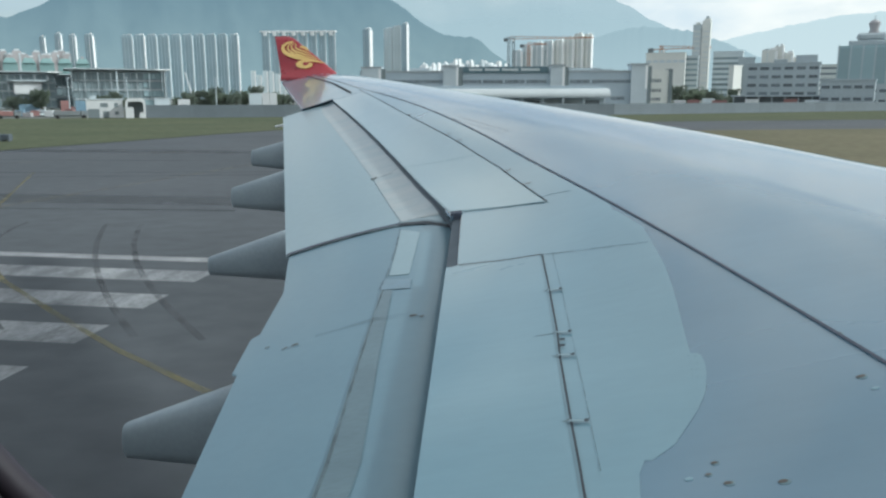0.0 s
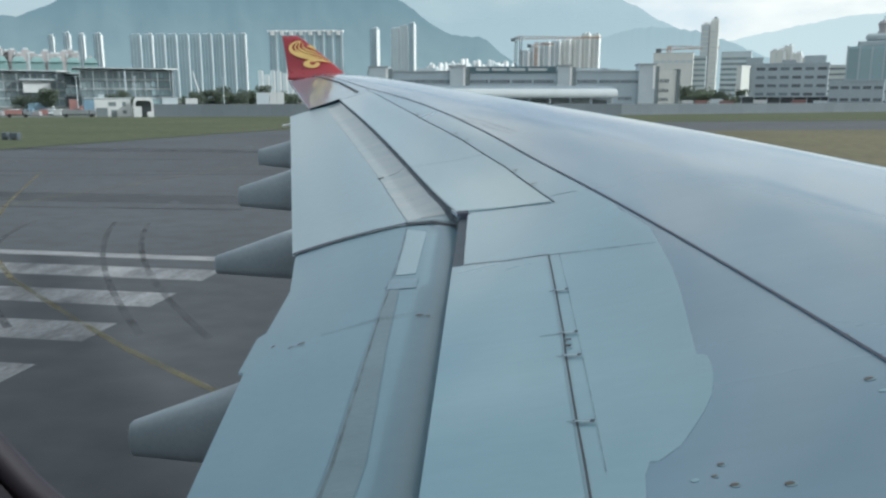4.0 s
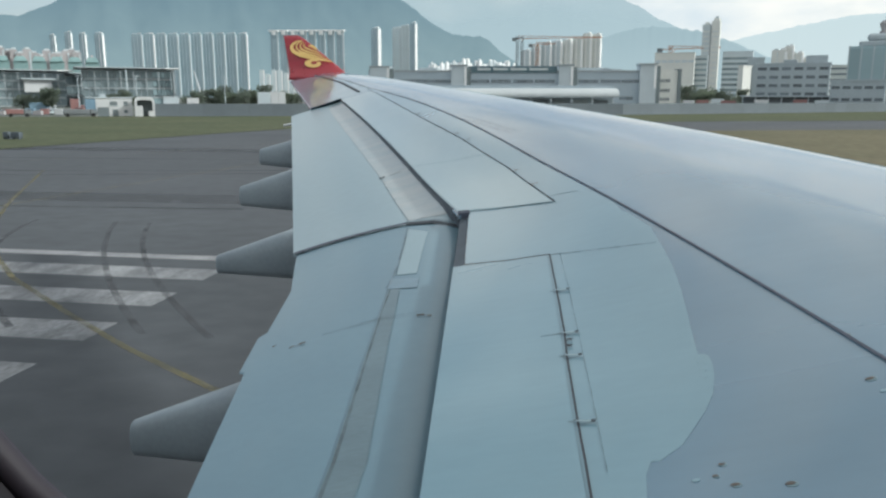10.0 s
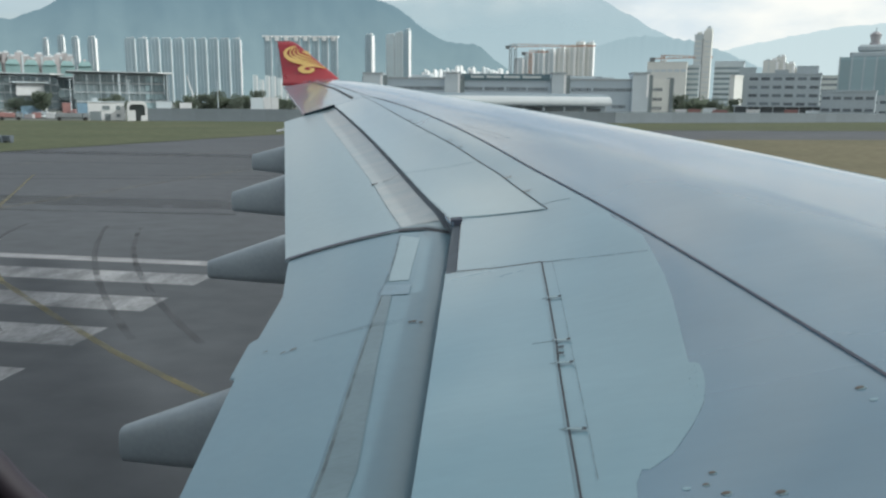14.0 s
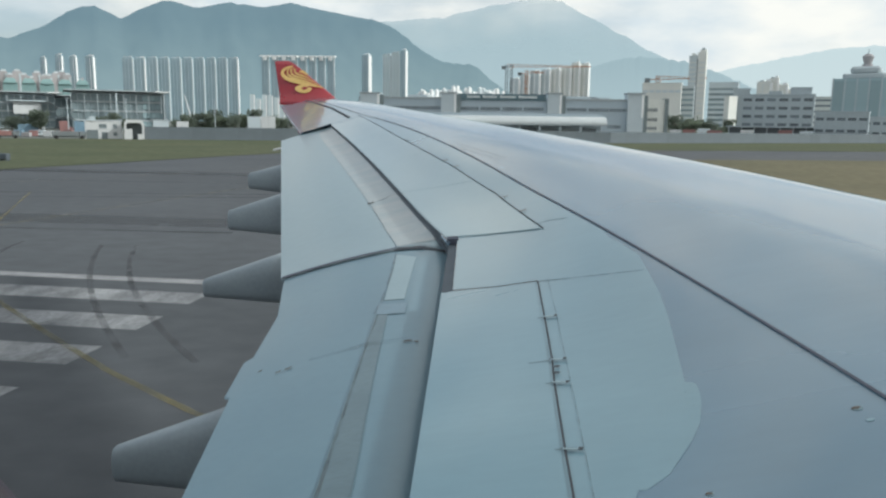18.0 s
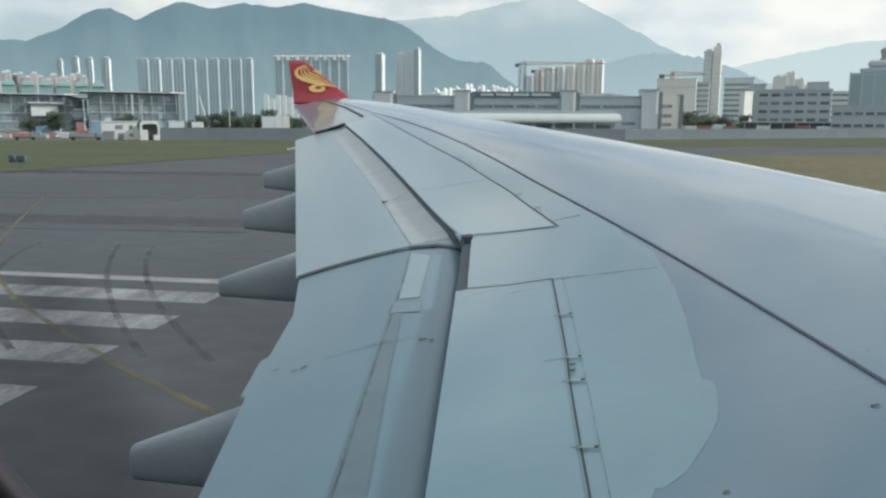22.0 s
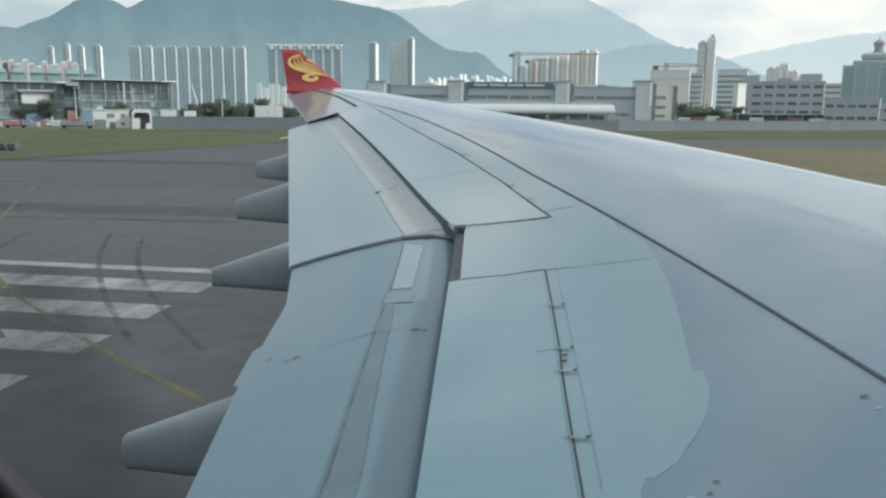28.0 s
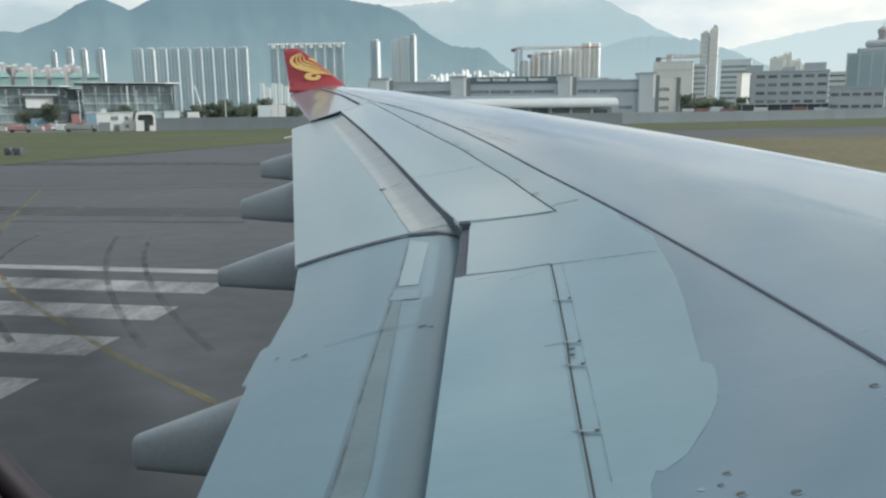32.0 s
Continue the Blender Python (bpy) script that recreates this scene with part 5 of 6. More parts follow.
for k, (a, b) in enumerate(((0, 3.6), (4.4, 8.4), (9.2, 13.6), (14.4, 19.6))):
    a, b = -18.6 + a * 1.5, -18.6 + b * 1.5
    part("letter_bar", abox(a, b, -0.62, -0.5, 16.3, 17.2), M_LETTER, band)
    part("letter_bar", abox(a, a + 0.7, -0.62, -0.5, 17.2, 17.5), M_LETTER, band)
pane_s = unit(0.62, 0.2, 1.35, M_WINDOW)
for x0 in (-54, -46, -37.5, -21.5, -12.4, -3.2, 5.8, 23.8, 33.0, 41.6):
    windows(hall, [x0 + 0.92 * i for i in range(9)], -0.02, 11.9, 0, 0, pane_s)
windows(hall, [41.0 + 0.95 * i for i in range(6)], -0.02, 5.0, 0, 0, pane_s)
wing_block = part("end_block", abox(55.5, 64.5, 1.5, 24, 0, 16.6), M_CREAM, hall, "cream end block with rows of windows")
for z in (4.6, 8.2, 12.2):
    windows(wing_block, [57.2 + 0.95 * i for i in range(5)], 1.5, z, 0, 0, pane_s)
part("end_pier", abox(64.4, 65.8, 0.8, 8, 0, 17.0), M_DARKCLAD, hall)
for x, w, h in ((-40, 4, 1.6), (28, 9, 1.6), (38, 4, 1.2), (-8, 2, 1.0)):
    part("roof_plant", abox(x - w, x + w, 6, 12, 16, 16.0 + h), M_CONC, hall)

# loading canopy before it, with a rounded metal roof
canopy = thing("loading_canopy", "long white rounded metal canopy over dark loading bays", "canopy", polar(-2.52, 280), 2.52 + 2.5)
bm = bmesh.new()
sec = [(0.0, 5.6)] + [(8 - 8 * math.cos(radians(a)), 6.0 + 2.6 * math.sin(radians(a))) for a in range(0, 91, 10)] + [(14, 8.6), (14, 8.3), (8, 8.25), (0.4, 5.6)]
grid_faces(bm, [[(x, y, z) for y, z in sec] for x in (-68.0, 30.5)], True)
for x in (-68.0, 30.5):
    bm.faces.new([bm.verts.new((x, y, z)) for y, z in sec])
bmesh.ops.recalc_face_normals(bm, faces=bm.faces)
part("roof", bm, M_ROOF, canopy, "curved white sheet metal roof")
part("fascia", abox(-68.1, 30.6, -0.15, 0.15, 5.3, 5.75), M_MULLION, canopy)
part("back_wall", abox(-67.5, 30, 9, 9.4, 0, 9.6), M_WALL_GREY, canopy)
for k in range(14):
    x = -66 + 94.5 * k / 13
    part("post", abox(x - 0.25, x + 0.25, 0.3, 0.8, 0, 5.6), M_PILASTER, canopy)
for k in range(13):
    x = -62 + 94.5 * k / 13
    part("loading_door", abox(x - 2.6, x + 2.6, 8.7, 9, 0, 4.4), M_CONC if k % 3 else M_WINDOW, canopy)
part("roof_hatch", abox(-49, -42, 2.0, 6, 8.6, 10.3), M_COVE, canopy, "dark roof opening")


def glazed_office(bearing, reach, w, h, turn, label, board=False, floors=4):
    """A flat-roofed office: deep roof slab on slim columns before a glass wall."""
    ob = thing("glass_office", label, "building", polar(bearing, reach), -bearing + turn)
    d = 30
    part("core", abox(-w / 2 + 1, w / 2 - 1, 1.0, d, 0, h - 1.2), M_CONC, ob)
    part("roof", abox(-w / 2 - 3, w / 2 + 3, -5, d, h - 0.7, h, bevel=0.15), M_MULLION, ob, "thin overhanging flat roof")
    part("fascia", abox(w / 2 - 4, w / 2 + 3.1, -5.1, -4.9, h - 0.6, h - 0.05), M_TOWER_RIB, ob)
    nx = int(w / 3.0)
    fh = (h - 1.5) / floors
    pane = unit(w / nx - 0.25, 0.2, fh - 0.9, M_GLASS)
    for f in range(floors):
        windows(ob, [-w / 2 + (i + 0.5) * w / nx for i in range(nx)], 0.9, fh * (f + 0.5) + 0.2, 0, 0, pane, "pane")
        part("floor_edge", abox(-w / 2, w / 2, 0.3, 0.98, fh * (f + 1) - 0.25, fh * (f + 1) + 0.1), M_CONC_DARK, ob)
    for k in range(int(w / 6) + 1):
        x = -w / 2 + 6 * k
        part("column", abox(x - 0.2, x + 0.2, -3.6, -3.2, h * 0.42, h - 0.7), M_MULLION, ob)
    if board:
        part("screen_wall", abox(3.4, 16, -3.9, -3.5, 7.4, 13.2), M_WALL_WHITE, ob, "plain white panel")
        part("upper_roof", abox(2, 18, -6, 6, 13.6, 14.2), M_PILASTER, ob)
    return ob


office = glazed_office(-30.90, 430, 43, 19.7, 4, "glass-walled office with a thin overhanging roof")
pale_pane = unit(1.9, 0.2, 2.6, M_GREENGLASS)
for f in range(4):
    windows(office, [12.8 + 2.1 * i for i in range(5)], 0.55, 4.4 * f + 3.0, 0, 0, pale_pane, "pale_pane")
part("end_pier", abox(21.6, 22.3, -4.0, 1.0, 0, 19.0), M_MULLION, office)
part("mid_pier", abox(-1.2, -0.5, -4.0, -3.2, 0, 19.0), M_PILASTER, office)
glazed_office(-37.6, 452, 46, 18.6, 4, "long glass office with a white wall panel", True)
glazed_office(-33.9, 470, 14, 17.8, 4, "small glazed link building with a flat roof", False, 3)


def slab_block(name, bearing, reach, w, d, h, turn, material, label, nx=0, nf=0, pane_mat=M_WINDOW, pw=0.7, ph=0.45, z0=3.0):
    ob = thing(name, label, "building", polar(bearing, reach), -bearing + turn)
    part("wall", abox(-w / 2, w / 2, 0, d, 0, h), material, ob)
    part("parapet", abox(-w / 2 - 0.3, w / 2 + 0.3, -0.3, d, h, h + 0.8), material, ob)
    if nx and nf:
        fh = (h - z0) / nf
        pane = unit(w / nx * pw, 0.3, fh * ph, pane_mat)
        for f in range(nf):
            windows(ob, [-w / 2 + (i + 0.5) * w / nx for i in range(nx)], -0.02, z0 + fh * (f + 0.5), 0, 0, pane)
    return ob


t = slab_block("control_tower_block", 9.30, 700, 6.6, 9, 64.0, -6, M_TOWER_RIB_B, "tall slim pale tower of two slabs with stepped roofs")
part("tall_slab", abox(3.9, 10.6, -1.0, 9, 0, 67.5), M_CREAM, t, "wider cream slab rising above the other")
part("roof_step", abox(5.2, 10.2, 0.5, 8, 67.5, 69.6), M_CREAM, t)
part("roof_step", abox(6.4, 8.8, 1.5, 6, 69.6, 71.2), M_CONC, t)
part("roof_step", abox(-1.5, 2.0, 1.0, 6, 64.8, 66.6), M_CREAM, t)
part("slot", abox(3.2, 3.95, -0.3, 0.5, 0, 62), M_WINDOW, t)
for k in range(15):
    part("ledge", abox(-3.3, 3.0, -0.25, 0, 4 + 3.9 * k, 4.8 + 3.9 * k), M_CREAM, t)
for k in range(14):
    part("window_band", abox(4.6, 9.9, -1.12, -1.0, 4 + 4.2 * k, 4.5 + 4.2 * k), M_PILASTER, t)
s = slab_block("striped_slab", 11.4, 720, 24, 14, 43.0, -4, M_PILASTER, "pale slab block with long window bands")
for k in range(8):
    part("window_band", abox(-11.6, 11.6, -0.2, 0, 6 + 4.4 * k, 8 + 4.4 * k), M_GLASS, s)
slab_block("white_panel_block", 12.09, 480, 9.5, 3, 22.4, 62, M_CREAM, "small bright white block catching the sun")
slab_block("grey_core_block", 12.6, 486, 9, 8, 27.0, 0, M_CONC_DARK, "dark grey block behind the bright wall")
g = slab_block("car_park_block", 14.90, 420, 33, 16, 21.2, -3, M_CONC_DARK, "grey concrete block with rows of dark openings", 6, 5, M_WINDOW, 0.72, 0.36, 1.0)
part("penthouse", abox(5.4, 15, 2, 12, 21, 25.4), M_CONC_DARK, g)
part("penthouse", abox(-4.5, 1.5, 3, 10, 21, 23.6), M_MULLION, g)
slab_block("cream_office", 7.30, 620, 28.8, 16, 37.4, -3, M_CREAM, "cream office with a blank upper wall", 6, 1, M_PILASTER, 0.8, 0.15, 26)
slab_block("striped_office", 9.0, 640, 11, 10, 36.0, -3, M_CONC, "grey striped office beside the slim tower", 1, 8, M_GLASS, 0.9, 0.4, 4)
slab_block("cream_low_block", 17.57, 700, 15.4, 10, 30.0, -3, M_CREAM, "cream low block with window rows", 1, 5, M_WINDOW, 0.85, 0.3, 8)
slab_block("low_grey_block", 18.83, 380, 21, 12, 12.2, -3, M_CONC_DARK, "low grey service block", 5, 2, M_WINDOW, 0.75, 0.25, 2)
slab_block("low_white_hall", 27.5, 455, 58, 16, 13.4, -3, M_PILASTER, "low white hall with a recessed dark band", 3, 1, M_WINDOW, 0.8, 0.2, 3)
slab_block("far_service_block", 20.6, 420, 16, 10, 10.6, -3, M_CONC, "low grey service block by the fence", 4, 2, M_WINDOW, 0.7, 0.3, 1)

fc = thing("flat_canopy", "long low dark flat canopy on thin posts before the car park", "canopy", polar(15.3, 385), -15.3 - 3)
part("roof", abox(-24, 22, 0, 7, 5.6, 6.3), M_CONC_DARK, fc)
# dark sheet added to stand in for the shade under the roof
part("shade_wall", abox(-23.5, 21.5, 6, 6.6, 0, 5.6), M_WINDOW, fc)
for k in range(9):
    part("post", abox(-23 + 5.5 * k, -22.6 + 5.5 * k, 0.4, 0.8, 0, 5.6), M_CONC, fc)

# green glass tower with stepped pavilion roof
gt = thing("green_glass_tower", "green glass tower with a stepped domed roof", "tower", polar(19.90, 650), -19.9 - 6)
part("wall", abox(-20, 20, 0, 30, 0, 42), M_GREENGLASS, gt)
pane_g = unit(7.0, 0.4, 37.5, M_GREENGLASS)
windows(gt, [-16, -8, 0, 8, 16], -0.15, 21.5, 0, 0, pane_g, "glass_bay")
for x in (-20, -12, -4, 4, 12, 20):
    part("pier", abox(x - 0.5, x + 0.5, -0.5, 0, 0, 42.5), M_CONC, gt)
part("cornice", abox(-13.5, 13.5, 2, 28, 42, 45.5, bevel=0.6), M_CONC, gt)
for x in (-13.5, 13.5):
    part("arch", abox(x - 1.2, x + 1.2, 4, 10, 42, 45.8, bevel=0.8), M_MULLION, gt)
part("pavilion", abox(-10, 10, 5, 25, 45.5, 51, bevel=1.6), M_CONC, gt)
bm = bmesh.new()
tube(bm, (0, 15, 51), (0, 15, 53), 3.6, 14)
tube(bm, (0, 15, 53), (0, 15, 58.5), 2.6, 14, 4.0)
tube(bm, (0, 15, 58.5), (0, 15, 60.5), 4.0, 14, 2.0)
part("lantern", bm, M_PINK, gt, "pinkish drum on the roof", False)
bm = bmesh.new()
tube(bm, (0, 15, 60.4), (0, 15, 64), 0.5, 8, 0.15)
part("finial", bm, M_CONC, gt)
part("side_block", abox(20, 42, 6, 24, 0, 31), M_CONC, gt)

# white gatehouse with arches by the fence
gh = thing("white_gatehouse", "small white two-storey gatehouse with dark openings", "building", polar(-31.86, 236), 31.86 + 0)
part("wall", abox(-4.8, 4.6, 0, 7, 0, 5.0, bevel=0.05), M_WALL_WHITE, gh)
part("roof_edge", abox(-5.0, 4.8, -0.2, 7.2, 5.0, 5.25), M_PILASTER, gh)
part("roof_tank", abox(-3.6, -2.2, 2, 4, 5.25, 6.1), M_CONC, gh)
part("garage_door", abox(-4.4, -1.5, -0.08, 0, 0, 2.5), M_DARKCLAD, gh)
part("doorway", abox(-0.6, 0.9, -0.08, 0, 0, 1.9), M_DARKCLAD, gh)
for x, w in ((-0.2, 0.95), (2.9, 0.5)):
    o = part("window", abox(x - w, x + w, -0.06, 0, 3.0, 4.1), M_DARKCLAD, gh)
    part("sill", abox(x - w - 0.1, x + w + 0.1, -0.16, 0, 2.88, 3.0), M_PILASTER, o)
part("window", abox(2.4, 3.4, -0.06, 0, 0.9, 1.8), M_DARKCLAD, gh)


def arch(w, h, r, n=8):
    """Outline of an opening with rounded shoulders, from one foot over to the other."""
    side = [(-w, 0.0)] + [(-w + r - r * math.cos(radians(90 * k / n)), h - r + r * math.sin(radians(90 * k / n))) for k in range(n + 1)]
    return side + [(-x, z) for x, z in reversed(side)]


gh2 = thing("white_annex", "white annex with a vaulted canopy over a dark doorway", "building", polar(-29.95, 233), 29.95 + 0)
bm = bmesh.new()
outer_, inner_ = arch(2.6, 5.4, 1.3), arch(2.05, 4.5, 0.9)
grid_faces(bm, [[(x, y, z) for x, z in line] for line, y in ((inner_, 3.0), (inner_, -0.6), (outer_, -0.6), (outer_, 6.0))])
bmesh.ops.recalc_face_normals(bm, faces=bm.faces)
part("vault", bm, M_WALL_WHITE, gh2, "rounded white canopy")
part("back_wall", abox(-2.1, 2.1, 2.8, 3.0, 0, 4.6), M_DARKCLAD, gh2)
part("low_wall", abox(-2.6, -0.5, -1.0, -0.65, 0, 2.9), M_WALL_WHITE, gh2)
part("pier", abox(0.9, 2.2, -1.0, -0.65, 0, 1.5), M_WALL_WHITE, gh2)
bx = thing("grey_hut", "plain grey flat-roofed hut", "building", polar(-28.21, 258), 28)
part("wall", abox(-2.3, 2.3, 0, 4, 0, 5.4, bevel=0.05), M_PILASTER, bx)
part("roof", abox(-2.5, 2.5, -0.2, 4.2, 5.4, 5.6), M_CONC, bx)
wh = thing("white_hut", "white hut with three small windows", "building", polar(-26.79, 258), 27)
part("wall", abox(-1.8, 1.8, 0, 3, 0, 5.0, bevel=0.05), M_WALL_WHITE, wh)
for x in (-0.9, 0.0, 0.9):
    part("window", abox(x - 0.25, x + 0.25, -0.05, 0, 2.8, 3.4), M_DARKCLAD, wh)
ct = thing("white_container", "white two-part cabin container with a grey end", "container", polar(-21.40, 242), 22)
part("cabin", abox(-0.2, 1.9, 0, 3, 3.4, 6.9), M_WALL_WHITE, ct)
part("cabin", abox(2.0, 4.1, 0, 3, 3.4, 6.9), M_WALL_WHITE, ct)
part("end_cabin", abox(-4.1, -0.3, 0, 3, 3.4, 6.8), M_PILASTER, ct)
part("base", abox(-3.9, 3.9, 0.2, 2.8, 0, 3.4), M_CONC, ct)


# ---- barrier wall along the field ----
def wall_z(a, b, n, h):
    out = []
    a, b = Vector(a), Vector(b)
    for k in range(n):
        out.append((a.lerp(b, (k + 0.5) / n), (b - a).length / n, math.degrees(math.atan2(b.y - a.y, b.x - a.x))))
    return out


barrier = thing("wall_barrier", "long grey panelled barrier wall along the airfield", "wall", kind="structure")
wall_path = ((-114, 203.5), (-78, 216), (17.5, 254), (125, 334), (250, 424))
for a, b in zip(wall_path, wall_path[1:]):
    L = (Vector(b) - Vector(a)).length
    n = max(1, round(L / 6.0))
    step = L / n
    panel = unit(step - 0.12, 0.18, 3.5, M_WALL, "barrier_panel")
    post = unit(0.24, 0.22, 3.55, M_WALL, "barrier_post")
    for c, w, ang in wall_z(a, b, n, 3.5):
        o = new("barrier_panel", panel)
        o.parent = barrier
        o.matrix_basis = pose(c.x, c.y, 1.75, 0, 0, ang)
        d = Vector((math.cos(radians(ang)), math.sin(radians(ang)))) * w / 2
        o = new("barrier_post", post)
        o.parent = barrier
        o.matrix_basis = pose(c.x - d.x, c.y - d.y, 1.85, 0, 0, ang)


# ---- trees ----
def tree_meshes(seed, h, spread):
    rnd = random.Random(seed)
    bm = bmesh.new()
    tube(bm, (0, 0, 0), (0.1, 0, h * 0.5), h * 0.03, 8, h * 0.018)
    for k in range(5):
        a = rnd.uniform(0, 6.28)
        tube(bm, (0.05, 0, h * rnd.uniform(0.25, 0.45)), (math.cos(a) * spread * 0.5, math.sin(a) * spread * 0.5, h * rnd.uniform(0.55, 0.8)), h * 0.014, 5, h * 0.006)
    trunk = mesh_from(bm, "trunk")
    trunk.materials.append(M_BARK)
    verts, faces = [], []
    lumps = [(Vector((rnd.uniform(-1, 1) * spread * 0.6, rnd.uniform(-1, 1) * spread * 0.6, h * rnd.uniform(0.35, 0.85))), spread * rnd.uniform(0.28, 0.5)) for _ in range(13)]
    for c, r in lumps:
        for _ in range(70):
            d = Vector((rnd.gauss(0, 1), rnd.gauss(0, 1), rnd.gauss(0, 0.8))).normalized()
            p = c + d * r * rnd.uniform(0.6, 1.05)
            u = Vector((rnd.gauss(0, 1), rnd.gauss(0, 1), rnd.gauss(0, 1))).normalized()
            w = u.orthogonal().normalized()
            s = rnd.uniform(0.25, 0.55) * h / 9
            i = len(verts)
            verts += [p - u * s, p + w * s * 0.6, p + u * s, p - w * s * 0.6]
            faces.append((i, i + 1, i + 2, i + 3))
    me = bpy.data.meshes.new("crown")
    me.from_pydata([tuple(v) for v in verts], [], faces)
    me.materials.append(M_LEAF)
    return trunk, me


TREES = [tree_meshes(s, h, sp) for s, h, sp in ((1, 9.0, 4.2), (2, 7.5, 4.6), (3, 10.0, 4.0))]
rt = random.Random(21)


def tree(bearing, reach, size=1.0):
    k = rt.randrange(3)
    ob = thing("tree", "dark green leafy tree behind the airfield fence", "tree", polar(bearing, reach), rt.uniform(0, 360), "trees behind the fence")
    ob.scale = (size, size, size)
    part("trunk", TREES[k][0], None, ob)
    part("crown", TREES[k][1], None, ob)
    return ob


for i in range(16):
    tree(-27.2 + 0.50 * i + rt.uniform(-0.12, 0.12), 330 + rt.uniform(-8, 14), rt.uniform(0.5, 0.9))
for i in range(5):
    tree(-37.3 + 0.42 * i, 300 + rt.uniform(-5, 5), rt.uniform(0.65, 0.85))
for i in range(6):
    tree(-32.4 + 0.45 * i, 330 + rt.uniform(-5, 5), rt.uniform(0.6, 0.85))
for i in range(12):
    tree(8.2 + 0.36 * i + rt.uniform(-0.1, 0.1), 400 + rt.uniform(-8, 20), rt.uniform(0.7, 1.15))
for k, (b, h) in enumerate(((7.2, 4.6), (9.4, 4.2), (10.4, 4.8), (13.2, 4.4), (15.6, 4.5), (16.9, 4.2))):
    ob = thing("parked_lorry", "lorry with a box body parked beyond the barrier wall", "truck", polar(b, 372), -b, "lorries beyond the wall")
    part("cargo_box", abox(-3.2, 2.2, -1.1, 1.1, 0.9, h, bevel=0.05), (M_WALL_WHITE, M_REDV, M_PILASTER)[k % 3], ob)
    part("cab", abox(2.3, 4.0, -1.05, 1.05, 0.6, 2.8, bevel=0.15), M_CONC, ob)
    part("chassis", abox(-3.2, 4.0, -0.9, 0.9, 0, 0.9), M_DARKSTEEL, ob)
for i in range(5):
    tree(-24.5 + 1.3 * i, 420, rt.uniform(1.0, 1.3))



# ---- vehicles and small things on the apron ----
def truck(bearing, reach, length, h, colour, label, turn=0.0, cab=None):
    ob = thing("service_truck", label, "truck", polar(bearing, reach), -bearing + turn)
    part("cargo_box", abox(-length / 2, length / 2 - 1.9, -1.1, 1.1, 0.8, h, bevel=0.06), colour, ob)
    c = part("cab", abox(length / 2 - 1.8, length / 2, -1.05, 1.05, 0.6, min(h, 2.5), bevel=0.18), cab or M_WALL_WHITE, ob)
    part("windscreen", abox(length / 2 - 1.0, length / 2 - 0.2, -1.08, -1.04, 1.5, 2.1), M_WINDOW, c)
    part("chassis", abox(-length / 2, length / 2, -0.8, 0.8, 0.5, 0.8), M_DARKSTEEL, ob)
    for x in (-length / 2 + 1.0, length / 2 - 1.1):
        for y in (-1.0, 1.0):
            bm = bmesh.new()
            tube(bm, (x, y - 0.15, 0.48), (x, y + 0.15, 0.48), 0.48, 14)
            part("wheel", bm, M_TYRE, ob)
    return ob


def car_meshes():
    bm = bmesh.new()
    prof = [(-2.1, 0.35), (-2.15, 0.85), (-1.2, 0.95), (1.1, 0.95), (2.05, 0.80), (2.1, 0.35)]
    rows = [[(x, y * (0.96 if z > 0.9 else 1), z) for x, z in prof] for y in (-0.85, 0.85)]
    grid_faces(bm, rows, True)
    for row in rows:
        bm.faces.new([bm.verts.new(p) for p in row])
    bmesh.ops.recalc_face_normals(bm, faces=bm.faces)
    body = mesh_from(bm, "body")
    bm = bmesh.new()
    grid_faces(bm, [[(-1.5, y, 0.95), (-1.0, y * 0.86, 1.42), (0.35, y * 0.86, 1.42), (1.0, y, 0.95)] for y in (-0.8, 0.8)], True)
    for y in (-0.8, 0.8):
        bm.faces.new([bm.verts.new(p) for p in ((-1.5, y, 0.95), (-1.0, y * 0.86, 1.42), (0.35, y * 0.86, 1.42), (1.0, y, 0.95))])
    bmesh.ops.recalc_face_normals(bm, faces=bm.faces)
    cabin = mesh_from(bm, "cabin")
    cabin.materials.append(M_WINDOW)
    bm = bmesh.new()
    tube(bm, (0, -0.1, 0), (0, 0.1, 0), 0.32, 12)
    wheel = mesh_from(bm, "wheel")
    wheel.materials.append(M_TYRE)
    return body, cabin, wheel


CAR_BODY, CAR_CABIN, CAR_WHEEL = car_meshes()


def car(bearing, reach, turn, paint, label, group):
    ob = thing("parked_car", label, "car", polar(bearing, reach), -bearing + turn, group)
    body = CAR_BODY.copy()
    body.materials.append(paint)
    part("body", body, None, ob)
    part("cabin", CAR_CABIN, None, ob)
    part("roof", abox(-1.0, 0.35, -0.68, 0.68, 1.42, 1.47), paint, ob)
    for x in (-1.35, 1.35):
        for y in (-0.78, 0.78):
            part("wheel", CAR_WHEEL, None, ob).location = (x, y, 0.32)


rc = random.Random(44)
CAR_PAINTS = ((M_WALL_WHITE, "white"), (M_CONC, "grey"), (M_REDV, "dull red"), (M_BLUE, "blue"), (M_DARKSTEEL, "dark grey"))
for k in range(12):
    paint, word = CAR_PAINTS[(k * 3 + k // 4) % 5]
    car(-38.9 + 0.62 * k + rc.uniform(-0.12, 0.12), 268 + rc.uniform(-4, 6), rc.uniform(-25, 25), paint, "small " + word + " car parked on the apron", "cars on the apron")
for k in range(9):
    paint, word = CAR_PAINTS[(k * 2) % 5]
    car(-26.0 + 0.75 * k + rc.uniform(-0.15, 0.15), 275 + rc.uniform(-4, 6), rc.uniform(-15, 15), paint, "small " + word + " car parked behind the barrier", "cars behind the barrier")

